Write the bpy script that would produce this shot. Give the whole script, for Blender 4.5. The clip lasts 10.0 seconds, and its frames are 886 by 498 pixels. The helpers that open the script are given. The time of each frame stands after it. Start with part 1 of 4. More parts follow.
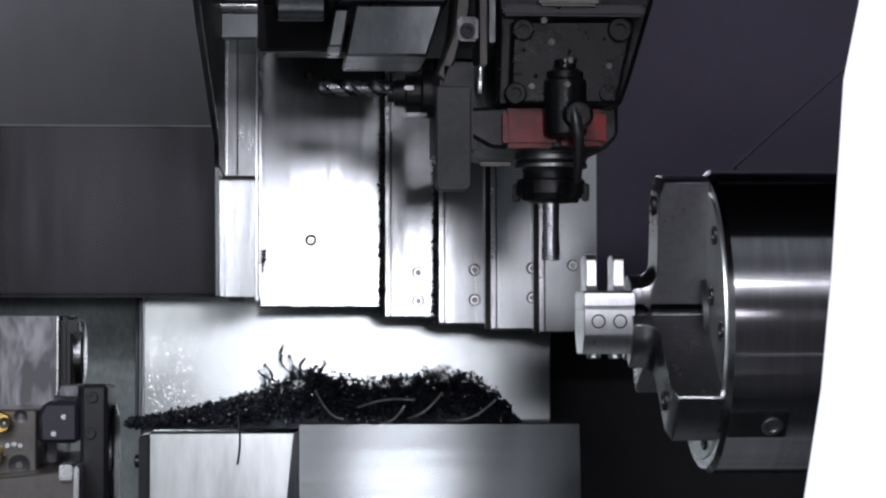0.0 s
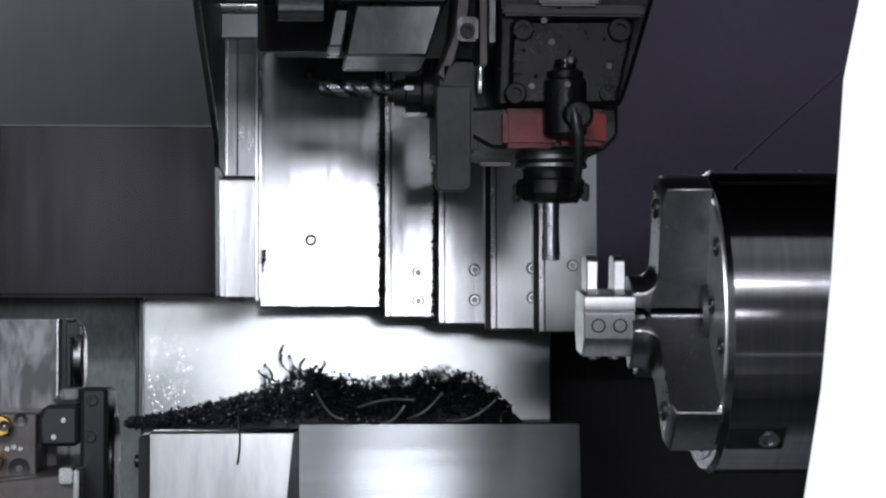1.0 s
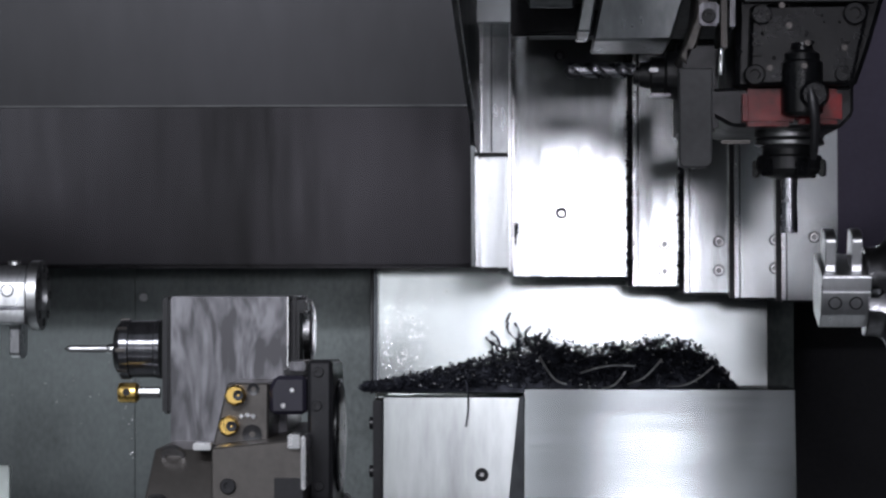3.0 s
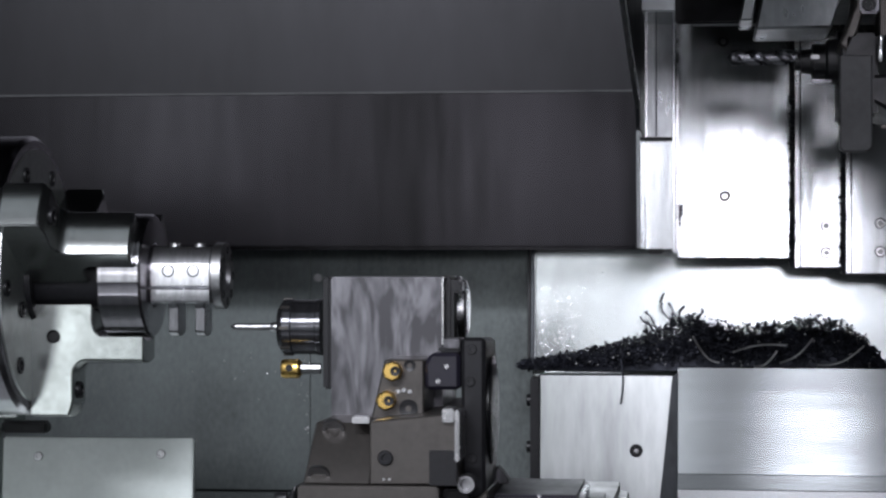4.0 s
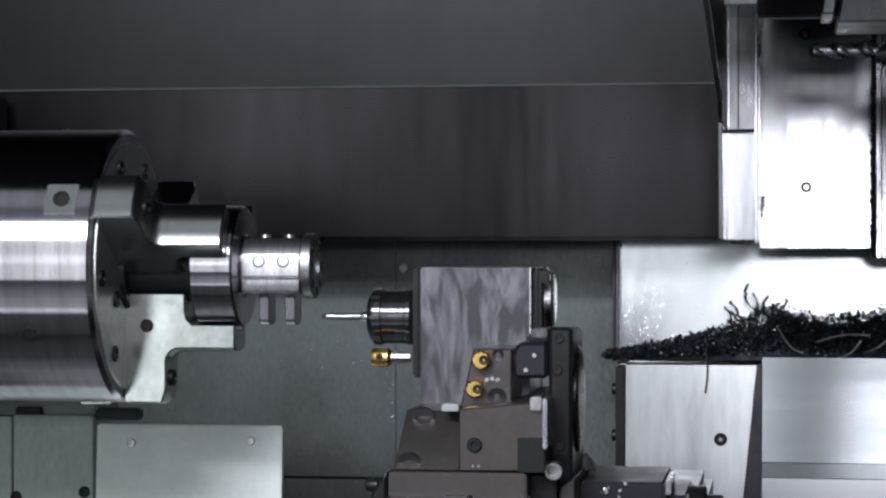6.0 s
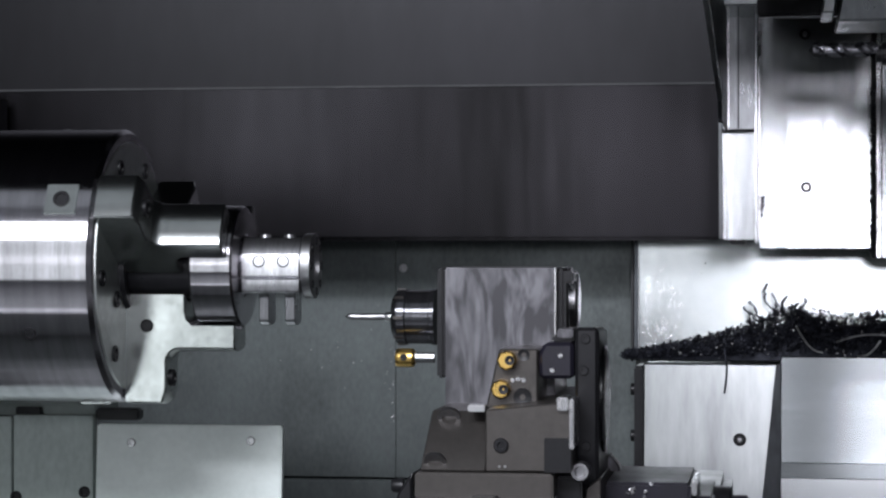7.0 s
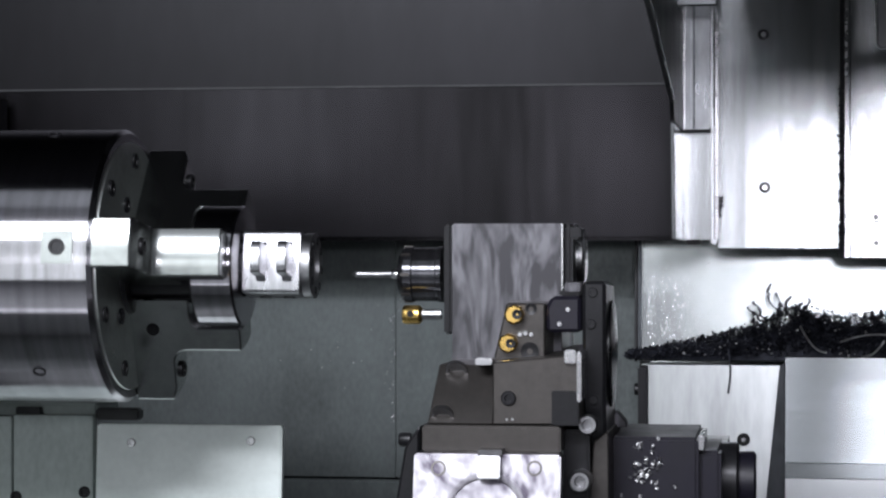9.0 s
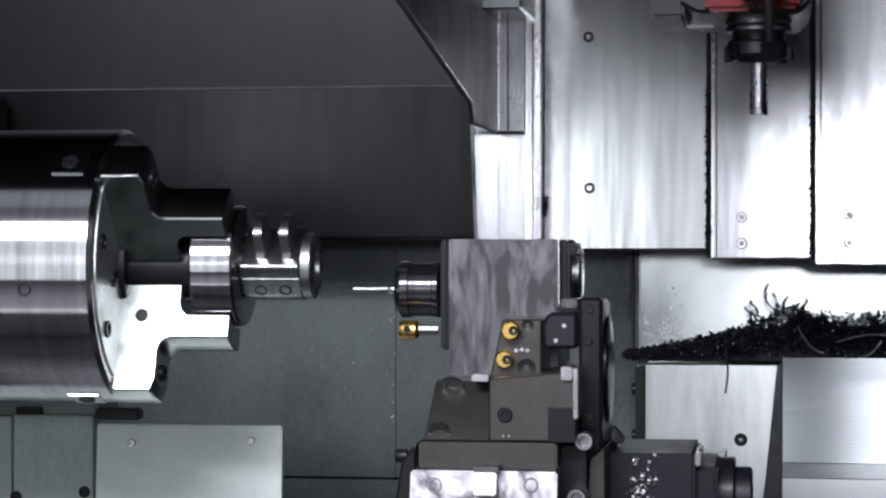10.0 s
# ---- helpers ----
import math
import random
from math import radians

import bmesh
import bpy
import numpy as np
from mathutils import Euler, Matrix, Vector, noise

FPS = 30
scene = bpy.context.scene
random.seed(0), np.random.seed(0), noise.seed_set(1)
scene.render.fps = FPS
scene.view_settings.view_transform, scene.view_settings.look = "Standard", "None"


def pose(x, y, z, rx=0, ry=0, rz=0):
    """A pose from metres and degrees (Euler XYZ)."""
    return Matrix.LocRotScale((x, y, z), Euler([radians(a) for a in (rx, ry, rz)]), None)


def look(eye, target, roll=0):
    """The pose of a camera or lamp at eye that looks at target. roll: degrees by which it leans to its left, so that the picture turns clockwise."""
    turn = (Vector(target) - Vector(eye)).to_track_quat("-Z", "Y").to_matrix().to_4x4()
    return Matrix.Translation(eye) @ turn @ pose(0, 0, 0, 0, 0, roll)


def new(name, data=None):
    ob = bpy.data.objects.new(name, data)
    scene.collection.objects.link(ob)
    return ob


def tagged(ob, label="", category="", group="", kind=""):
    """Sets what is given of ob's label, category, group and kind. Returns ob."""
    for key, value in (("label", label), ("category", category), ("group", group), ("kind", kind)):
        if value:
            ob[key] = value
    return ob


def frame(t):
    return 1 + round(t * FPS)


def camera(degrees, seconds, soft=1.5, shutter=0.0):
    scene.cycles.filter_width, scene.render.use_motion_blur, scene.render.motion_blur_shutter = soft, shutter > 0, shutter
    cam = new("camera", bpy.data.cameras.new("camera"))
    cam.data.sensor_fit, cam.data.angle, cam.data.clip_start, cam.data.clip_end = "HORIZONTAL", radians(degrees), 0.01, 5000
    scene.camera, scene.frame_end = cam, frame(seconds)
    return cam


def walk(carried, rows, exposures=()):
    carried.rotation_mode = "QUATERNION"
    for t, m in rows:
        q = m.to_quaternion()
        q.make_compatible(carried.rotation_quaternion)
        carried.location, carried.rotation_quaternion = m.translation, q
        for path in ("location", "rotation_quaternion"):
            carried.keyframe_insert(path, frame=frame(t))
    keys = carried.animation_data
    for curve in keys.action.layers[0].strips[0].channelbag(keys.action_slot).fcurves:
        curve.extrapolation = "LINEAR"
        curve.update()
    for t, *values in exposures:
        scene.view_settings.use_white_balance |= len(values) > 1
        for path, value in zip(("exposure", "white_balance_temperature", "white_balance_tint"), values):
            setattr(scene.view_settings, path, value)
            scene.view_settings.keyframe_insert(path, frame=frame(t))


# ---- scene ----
# World: x along the spindles, y into the machine, z up. Spindle axis at y = 0, z = 1.15.
cam = camera(22.0, 10.0, soft=2.3, shutter=0.2)
walk(cam, [
    (0.0000, pose(0, -1.8360, 1.162, 91.457, 0, -3.914)),
    (1.4667, pose(0, -1.8360, 1.162, 91.457, 0, -3.914)),
    (1.5000, pose(0, -1.8384, 1.162, 91.441, 0, -3.778)),
    (1.6000, pose(0, -1.8458, 1.162, 91.391, 0, -3.366)),
    (1.7000, pose(0, -1.8532, 1.162, 91.342, 0, -2.954)),
    (1.8000, pose(0, -1.8606, 1.162, 91.292, 0, -2.542)),
    (1.9000, pose(0, -1.8680, 1.162, 91.243, 0, -2.130)),
    (2.0000, pose(0, -1.8754, 1.162, 91.194, 0, -1.717)),
    (2.1000, pose(0, -1.8827, 1.162, 91.145, 0, -1.305)),
    (2.2000, pose(0, -1.8901, 1.162, 91.096, 0, -0.892)),
    (2.3000, pose(0, -1.8975, 1.162, 91.047, 0, -0.480)),
    (2.4000, pose(0, -1.9049, 1.162, 90.998, 0, -0.067)),
    (2.5000, pose(0, -1.9123, 1.162, 90.950, 0, 0.346)),
    (2.6000, pose(0, -1.9197, 1.162, 90.901, 0, 0.758)),
    (2.7000, pose(0, -1.9271, 1.162, 90.853, 0, 1.170)),
    (2.8000, pose(0, -1.9344, 1.162, 90.804, 0, 1.582)),
    (2.9000, pose(0, -1.9418, 1.162, 90.756, 0, 1.994)),
    (3.0000, pose(0, -1.9492, 1.162, 90.708, 0, 2.406)),
    (3.1000, pose(0, -1.9566, 1.162, 90.660, 0, 2.817)),
    (3.2000, pose(0, -1.9640, 1.162, 90.613, 0, 3.228)),
    (3.3000, pose(0, -1.9714, 1.162, 90.565, 0, 3.638)),
    (3.4000, pose(0, -1.9788, 1.162, 90.517, 0, 4.048)),
    (3.5000, pose(0, -1.9861, 1.162, 90.470, 0, 4.458)),
    (3.6000, pose(0, -1.9935, 1.162, 90.422, 0, 4.867)),
    (3.7000, pose(0, -2.0009, 1.162, 90.375, 0, 5.275)),
    (3.8000, pose(0, -2.0083, 1.162, 90.328, 0, 5.683)),
    (3.9000, pose(0, -2.0157, 1.162, 90.281, 0, 6.090)),
    (4.0000, pose(0, -2.0231, 1.162, 90.234, 0, 6.497)),
    (4.1000, pose(0, -2.0305, 1.162, 90.187, 0, 6.902)),
    (4.2000, pose(0, -2.0378, 1.162, 90.140, 0, 7.307)),
    (4.3000, pose(0, -2.0452, 1.162, 90.093, 0, 7.711)),
    (4.4000, pose(0, -2.0526, 1.162, 90.047, 0, 8.115)),
    (4.5000, pose(0, -2.0600, 1.162, 90.000, 0, 8.517)),
    (10.0000, pose(0, -2.0600, 1.162, 90.000, 0, 8.517)),
], exposures=[(0, 0.0), (10, 0.0)])

# ---------------------------------------------------------------- light
world = bpy.data.worlds.new("world")
scene.world = world
world.use_nodes = True
world.node_tree.nodes["Background"].inputs[0].default_value = (0.62, 0.66, 0.72, 1)
world.node_tree.nodes["Background"].inputs[1].default_value = 0.10


def area_lamp(name, m, sx, sy, watts, color):
    d = bpy.data.lights.new(name, "AREA")
    d.shape, d.size, d.size_y, d.energy, d.color = "RECTANGLE", sx, sy, watts, color
    ob = new(name, d)
    ob.matrix_world = m
    return ob


# floodlight of the hall, just behind the filming place
area_lamp("hall_light", look((0.17, -2.60, 1.42), (0.08, 0.6, 1.15)), 0.22, 0.17, 6.7, (0.91, 0.90, 1.0))
# added soft fill lamp beside it
area_lamp("hall_side_light", look((-0.60, -2.60, 1.38), (-0.2, 0.6, 1.25)), 0.5, 0.3, 3.0, (0.925, 0.94, 1.0))
# ceiling light of the hall, over the front of the machine
area_lamp("hall_ceiling_light", look((-0.65, -3.9, 3.25), (-0.3, -0.2, 1.2)), 2.2, 0.24, 112, (0.90, 0.90, 1.0))
# tall bright gap of the hall gate
area_lamp("hall_gate_light", look((-1.35, -2.60, 1.50), (-1.2, 0.0, 1.50)), 0.40, 1.7, 7.2, (0.90, 0.96, 1.0))
# broad lamp added high before the machine, for the main chuck's bright band
area_lamp("work_lamp", look((-0.95, -2.55, 2.52), (-0.85, 0.0, 1.15)), 1.5, 0.7, 55, (0.90, 0.935, 1.0))

AX_Z = 1.15
MAIN_Z = 1.1463


# ---------------------------------------------------------------- materials
def warp(m, amount, scale):
    """Bend a material's large noise into licks and runs."""
    nt = m.node_tree
    noises = [n for n in nt.nodes if n.bl_idname == "ShaderNodeTexNoise"]
    noises[0].inputs["Distortion"].default_value = amount
    noises[0].inputs["Detail"].default_value = scale
    return m


def material(name, color, rough=0.4, metal=0.0, vary=0.15, scale=18.0, stretch=(1, 1, 1), bump=0.0,
             rvary=0.1, fine=160.0, coat=0.0, spec=0.5, tint=None):
    m = bpy.data.materials.new(name)
    m.use_nodes = True
    nt = m.node_tree
    b = nt.nodes["Principled BSDF"]
    tc = nt.nodes.new("ShaderNodeTexCoord")
    mp = nt.nodes.new("ShaderNodeMapping")
    mp.inputs["Scale"].default_value = stretch
    nt.links.new(tc.outputs["Object"], mp.inputs[0])
    n1 = nt.nodes.new("ShaderNodeTexNoise")
    n1.inputs["Scale"].default_value, n1.inputs["Detail"].default_value = scale, 6
    n1.inputs["Roughness"].default_value = 0.62
    n2 = nt.nodes.new("ShaderNodeTexNoise")
    n2.inputs["Scale"].default_value, n2.inputs["Detail"].default_value = fine, 3
    nt.links.new(mp.outputs[0], n1.inputs["Vector"])
    nt.links.new(mp.outputs[0], n2.inputs["Vector"])
    mix = nt.nodes.new("ShaderNodeMath")
    mix.operation = "MULTIPLY_ADD"
    nt.links.new(n2.outputs["Fac"], mix.inputs[0])
    mix.inputs[1].default_value = 0.35
    nt.links.new(n1.outputs["Fac"], mix.inputs[2])
    ramp = nt.nodes.new("ShaderNodeValToRGB")
    lo = [max(0.0, c * (1 - 1.6 * vary)) for c in color]
    hi = [min(1.0, c * (1 + 1.2 * vary)) for c in color]
    if tint:
        lo = [c * k for c, k in zip(lo, tint)]
    ramp.color_ramp.elements[0].color, ramp.color_ramp.elements[0].position = (*lo, 1), 0.42
    ramp.color_ramp.elements[1].color, ramp.color_ramp.elements[1].position = (*hi, 1), 0.95
    nt.links.new(mix.outputs[0], ramp.inputs[0])
    nt.links.new(ramp.outputs[0], b.inputs["Base Color"])
    rr = nt.nodes.new("ShaderNodeMapRange")
    rr.inputs[1].default_value, rr.inputs[2].default_value = 0.4, 1.0
    rr.inputs[3].default_value, rr.inputs[4].default_value = rough + rvary, max(0.04, rough - rvary)
    nt.links.new(mix.outputs[0], rr.inputs[0])
    nt.links.new(rr.outputs[0], b.inputs["Roughness"])
    b.inputs["Metallic"].default_value = metal
    b.inputs["Coat Weight"].default_value = coat
    b.inputs["Specular IOR Level"].default_value = spec
    if bump:
        bp = nt.nodes.new("ShaderNodeBump")
        bp.inputs["Strength"].default_value, bp.inputs["Distance"].default_value = bump, 0.002
        nt.links.new(mix.outputs[0], bp.inputs["Height"])
        nt.links.new(bp.outputs[0], b.inputs["Normal"])
    return m


SHEET = material("stainless_sheet", (0.55, 0.57, 0.58), 0.19, 1, 0.10, 5, (2, 2, 0.5), 0.006, 0.03, 60)
SHEET_SMEAR = material("smeared_sheet", (0.51, 0.53, 0.54), 0.205, 1, 0.24, 3, (13, 3, 0.8), 0.0, 0.045, 14)
SHEET_BOX = material("stained_cover_sheet", (0.40, 0.42, 0.42), 0.29, 1, 0.26, 5, (3, 3, 0.6), 0.0, 0.03, 30)
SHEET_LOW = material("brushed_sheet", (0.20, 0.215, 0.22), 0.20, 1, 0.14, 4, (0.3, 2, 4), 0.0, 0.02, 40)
SHEET_SPLASH = material("splashed_sheet", (0.40, 0.425, 0.425), 0.215, 1, 0.16, 6, (1, 1, 0.8), 0.0, 0.03, 60)
# the strong upright variation gives both smears and reflected bands as colour
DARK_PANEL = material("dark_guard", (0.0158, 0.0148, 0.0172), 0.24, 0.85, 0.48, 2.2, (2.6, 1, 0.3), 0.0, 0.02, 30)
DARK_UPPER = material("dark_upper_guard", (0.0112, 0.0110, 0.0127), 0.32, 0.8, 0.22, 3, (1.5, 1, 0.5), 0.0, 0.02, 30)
GREEN_WALL = material("oily_wall_paint", (0.108, 0.124, 0.124), 0.38, 0.35, 0.36, 7, (1.2, 1, 0.7), 0.04, 0.12)
SIDE_PAINT = material("pale_side_paint", (0.46, 0.53, 0.50), 0.40, 0.0, 0.22, 8, (1.2, 1, 0.7), 0.03, 0.1)
# guard behind the sub spindle; its shade is put into this dark colour
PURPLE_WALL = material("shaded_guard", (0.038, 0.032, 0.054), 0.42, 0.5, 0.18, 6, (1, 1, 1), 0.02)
PALE_PLATE = material("pale_guard_paint", (0.84, 0.92, 0.88), 0.35, 0.0, 0.08, 9, (1, 1, 1), 0.03)
CHUCK = material("turned_chuck_steel", (0.50, 0.485, 0.515), 0.17, 1, 0.16, 12, (9, 0.5, 0.5), 0.0, 0.03, 220)
GREY_PAINT = material("grey_cover_paint", (0.046, 0.047, 0.050), 0.45, 0.1, 0.15, 20, (1, 1, 1), 0.03, spec=0.3)
SHEET_DULL = material("dull_sheet", (0.30, 0.31, 0.32), 0.30, 1, 0.30, 10, (2, 2, 0.8), 0.02, 0.08, 60)
CHUCK_FACE = material("chuck_face_steel", (0.62, 0.65, 0.63), 0.34, 1, 0.16, 14, (1, 1, 1), 0.05)
JAW = material("soft_jaw_steel", (0.46, 0.48, 0.47), 0.22, 1, 0.15, 16, (1, 1, 1), 0.02, 0.04)
JAW_DULL = material("dull_jaw_steel", (0.26, 0.255, 0.27), 0.29, 1, 0.25, 14, (1, 1, 1), 0.02, 0.06)
OILY_STEEL = material("oily_machined_steel", (0.48, 0.48, 0.50), 0.29, 1, 0.25, 25, (6, 1, 1), 0.02, 0.05)
PART_STEEL = material("machined_steel", (0.76, 0.76, 0.78), 0.30, 1, 0.12, 25, (6, 1, 1), 0.03, 0.05)
BLOCK = material("smeared_block_steel", (0.122, 0.120, 0.131), 0.36, 0.8, 0.34, 8, (4.2, 1, 1.2), 0.0, 0.08, 30)
warp(BLOCK, 1.6, 2.0)
BLOCK.node_tree.nodes["Color Ramp"].color_ramp.elements[0].position = 0.58
BLOCK.node_tree.nodes["Color Ramp"].color_ramp.elements[1].position = 0.80
warp(SHEET_SMEAR, 0.6, 2.0)
# darker copy of the stainless, with the shade of side faces in its colour
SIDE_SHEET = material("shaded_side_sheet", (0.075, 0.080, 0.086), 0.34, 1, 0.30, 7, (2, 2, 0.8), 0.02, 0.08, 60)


def brushed(m, amount, along=2):
    """Brushed: the gloss spreads along one axis of the thing (0: x, 2: up and down)."""
    nt = m.node_tree
    d = nt.nodes.new("ShaderNodeCombineXYZ")
    d.inputs[along].default_value = 1.0
    b = nt.nodes["Principled BSDF"]
    b.inputs["Anisotropic"].default_value = amount
    nt.links.new(d.outputs[0], b.inputs["Tangent"])


brushed(SHEET_LOW, 0.92)
brushed(CHUCK, 1.0, 0)
brushed(JAW, 0.7, 0)
STATION = material("smeared_station_steel", (0.150, 0.147, 0.155), 0.34, 1, 0.42, 9, (2.2, 1, 1.5), 0.02, 0.08, 40, tint=(0.9, 0.82, 1.0))
warp(STATION, 1.8, 2.0)
STATION.node_tree.nodes["Color Ramp"].color_ramp.elements[0].position = 0.56
STATION.node_tree.nodes["Color Ramp"].color_ramp.elements[1].position = 0.80
brushed(SHEET_SMEAR, 0.30)
BROWN_STEEL = material("oily_holder_steel", (0.076, 0.070, 0.066), 0.38, 0.7, 0.25, 14, (1, 1, 1), 0.06)
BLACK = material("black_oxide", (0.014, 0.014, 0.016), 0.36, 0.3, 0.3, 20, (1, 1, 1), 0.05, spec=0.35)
BLACK_TURNED = material("turned_black_steel", (0.10, 0.10, 0.11), 0.24, 0.9, 0.25, 20, (8, 1, 1), 0.0, 0.04)
brushed(BLACK_TURNED, 0.9, 0)
HEAD_BLACK = material("oily_head_casting", (0.004, 0.0042, 0.005), 0.30, 0.1, 0.5, 30, (1, 1, 1), 0.22, spec=0.2)
PURPLE_BOX = material("dark_motor_paint", (0.010, 0.009, 0.016), 0.40, 0.1, 0.25, 22, (1, 1, 1), 0.05, spec=0.35)
BRASS = material("brass", (0.78, 0.52, 0.16), 0.28, 1, 0.18, 30, (1, 1, 1), 0.05)
RED = material("red_head_paint", (0.150, 0.011, 0.012), 0.28, 0.0, 0.5, 18, (1, 1, 1), 0.05, spec=0.22)
WHITE = material("white_door_paint", (0.86, 0.86, 0.88), 0.35, 0.0, 0.03, 6, (1, 1, 1), 0.01)
CHROME = material("bright_steel", (0.62, 0.62, 0.63), 0.24, 1, 0.10, 30)
SCREW = material("screw_steel", (0.34, 0.34, 0.35), 0.36, 1, 0.2, 40)
CARBIDE = material("carbide", (0.22, 0.22, 0.24), 0.26, 1, 0.15, 40, (1, 1, 1), 0.04)
CHIP = material("blued_chips", (0.030, 0.032, 0.044), 0.52, 0.6, 0.5, 60, (1, 1, 1), 0.1)
CHIP_PALE = material("pale_chips", (0.74, 0.74, 0.77), 0.38, 1, 0.3, 60)
FLOORM = material("hall_floor_paint", (0.30, 0.31, 0.31), 0.5, 0, 0.15, 3)
HALL = material("hall_wall_paint", (0.42, 0.44, 0.45), 0.7, 0, 0.1, 2)
# tray below the view, kept pale to throw light up at the chucks
TRAY = material("chip_tray_sheet", (0.48, 0.50, 0.50), 0.45, 0.2, 0.25, 5, (1, 1, 1), 0.02)
INNER = material("inner_guard", (0.018, 0.018, 0.021), 0.5, 0.2, 0.2, 5, spec=0.2)


# ---------------------------------------------------------------- building
def thing(name, label, category, group="", m=None):
    ob = new(name)
    ob.empty_display_size = 0.02
    if m is not None:
        ob.matrix_basis = m
    return tagged(ob, label, category, group)


def part(name, bm, mat, parent=None, label="", smooth=True):
    me = bpy.data.meshes.new(name)
    bmesh.ops.recalc_face_normals(bm, faces=bm.faces[:])
    bm.to_mesh(me)
    bm.free()
    if smooth:
        for p in me.polygons:
            p.use_smooth = True
        me.set_sharp_from_angle(angle=radians(32))
    me.materials.append(mat)
    ob = new(name, me)
    ob.parent = parent
    if label:
        ob["label"] = label
    return ob


def bevelled(bm, w, seg=2):
    if w > 0:
        bmesh.ops.bevel(bm, geom=bm.edges[:], offset=w, segments=seg, affect="EDGES", clamp_overlap=True)
    return bm


def box_bm(x0, x1, z0, z1, y0, y1, bev=0.0015):
    bm = bmesh.new()
    bmesh.ops.create_cube(bm, size=1)
    for v in bm.verts:
        v.co = Vector(((x0 + x1) / 2 + v.co.x * (x1 - x0), (y0 + y1) / 2 + v.co.y * (y1 - y0),
                       (z0 + z1) / 2 + v.co.z * (z1 - z0)))
    return bevelled(bm, bev)


def box(name, x0, x1, z0, z1, y0, y1, mat, parent=None, bev=0.0015, label=""):
    return part(name, box_bm(x0, x1, z0, z1, y0, y1, bev), mat, parent, label)


def prism_bm(pts, axis, a, b, bev=0.001):
    """Extrude a polygon. axis 'y': pts are (x, z); axis 'x': pts are (y, z); axis 'z': pts are (x, y)."""
    bm = bmesh.new()

    def put(p, s):
        return {"y": (p[0], s, p[1]), "x": (s, p[0], p[1]), "z": (p[0], p[1], s)}[axis]
    v0 = [bm.verts.new(put(p, a)) for p in pts]
    v1 = [bm.verts.new(put(p, b)) for p in pts]
    bm.faces.new(v0)
    bm.faces.new(v1[::-1])
    n = len(pts)
    for i in range(n):
        bm.faces.new((v0[i], v0[(i + 1) % n], v1[(i + 1) % n], v1[i]))
    bmesh.ops.recalc_face_normals(bm, faces=bm.faces[:])
    return bevelled(bm, bev, 1)


def prism(name, pts, axis, a, b, mat, parent=None, bev=0.001, label=""):
    return part(name, prism_bm(pts, axis, a, b, bev), mat, parent, label)


def lathe_bm(profile, seg=48, axis="x", c=(0, 0, 0), closed=False):
    """Turn (along, radius) pairs about an axis through c."""
    bm = bmesh.new()
    rings = []
    for s, r in profile:
        ring = []
        for i in range(seg):
            a = 2 * math.pi * i / seg
            u, v = r * math.cos(a), r * math.sin(a)
            p = {"x": (s, u, v), "y": (u, s, v), "z": (u, v, s)}[axis]
            ring.append(bm.verts.new((p[0] + c[0], p[1] + c[1], p[2] + c[2])))
        rings.append(ring)
    for a, b in zip(rings, rings[1:]):
        for i in range(seg):
            bm.faces.new((a[i], a[(i + 1) % seg], b[(i + 1) % seg], b[i]))
    if closed:
        for i in range(seg):
            bm.faces.new((rings[-1][i], rings[-1][(i + 1) % seg], rings[0][(i + 1) % seg], rings[0][i]))
    else:
        bm.faces.new(rings[0])
        bm.faces.new(rings[-1][::-1])
    return bm


def lathe(name, profile, mat, parent=None, seg=48, axis="x", c=(0, 0, 0), label=""):
    return part(name, lathe_bm(profile, seg, axis, c), mat, parent, label)


def screw(x, z, y, r, parent, mat=None, name="screw", inset=True):
    """A socket-head screw on a face that looks towards -y."""
    h = r * 0.5
    prof = [(y + 0.001, r), (y - h * 0.7, r), (y - h, r * 0.86)]
    if inset:
        prof += [(y - h, r * 0.5), (y - h * 0.2, r * 0.46), (y - h * 0.2, 0.0001)]
    else:
        prof += [(y - h, 0.0001)]
    return lathe(name, prof, mat or SCREW, parent, 20, "y", (x, 0, z))


def tube_bm(pts, r, seg=7):
    bm = bmesh.new()
    rings = []
    n = len(pts)
    for k, p in enumerate(pts):
        p = Vector(p)
        d = (Vector(pts[min(k + 1, n - 1)]) - Vector(pts[max(k - 1, 0)])).normalized()
        a = d.orthogonal().normalized()
        if rings:
            a = (last - d * last.dot(d)).normalized()
        last = a
        b = d.cross(a)
        rr = r[k] if isinstance(r, (list, tuple)) else r
        rings.append([bm.verts.new(p + (a * math.cos(2 * math.pi * i / seg) + b * math.sin(2 * math.pi * i / seg)) * rr)
                      for i in range(seg)])
    for a, b in zip(rings, rings[1:]):
        for i in range(seg):
            bm.faces.new((a[i], a[(i + 1) % seg], b[(i + 1) % seg], b[i]))
    bm.faces.new(rings[0])
    bm.faces.new(rings[-1][::-1])
    return bm


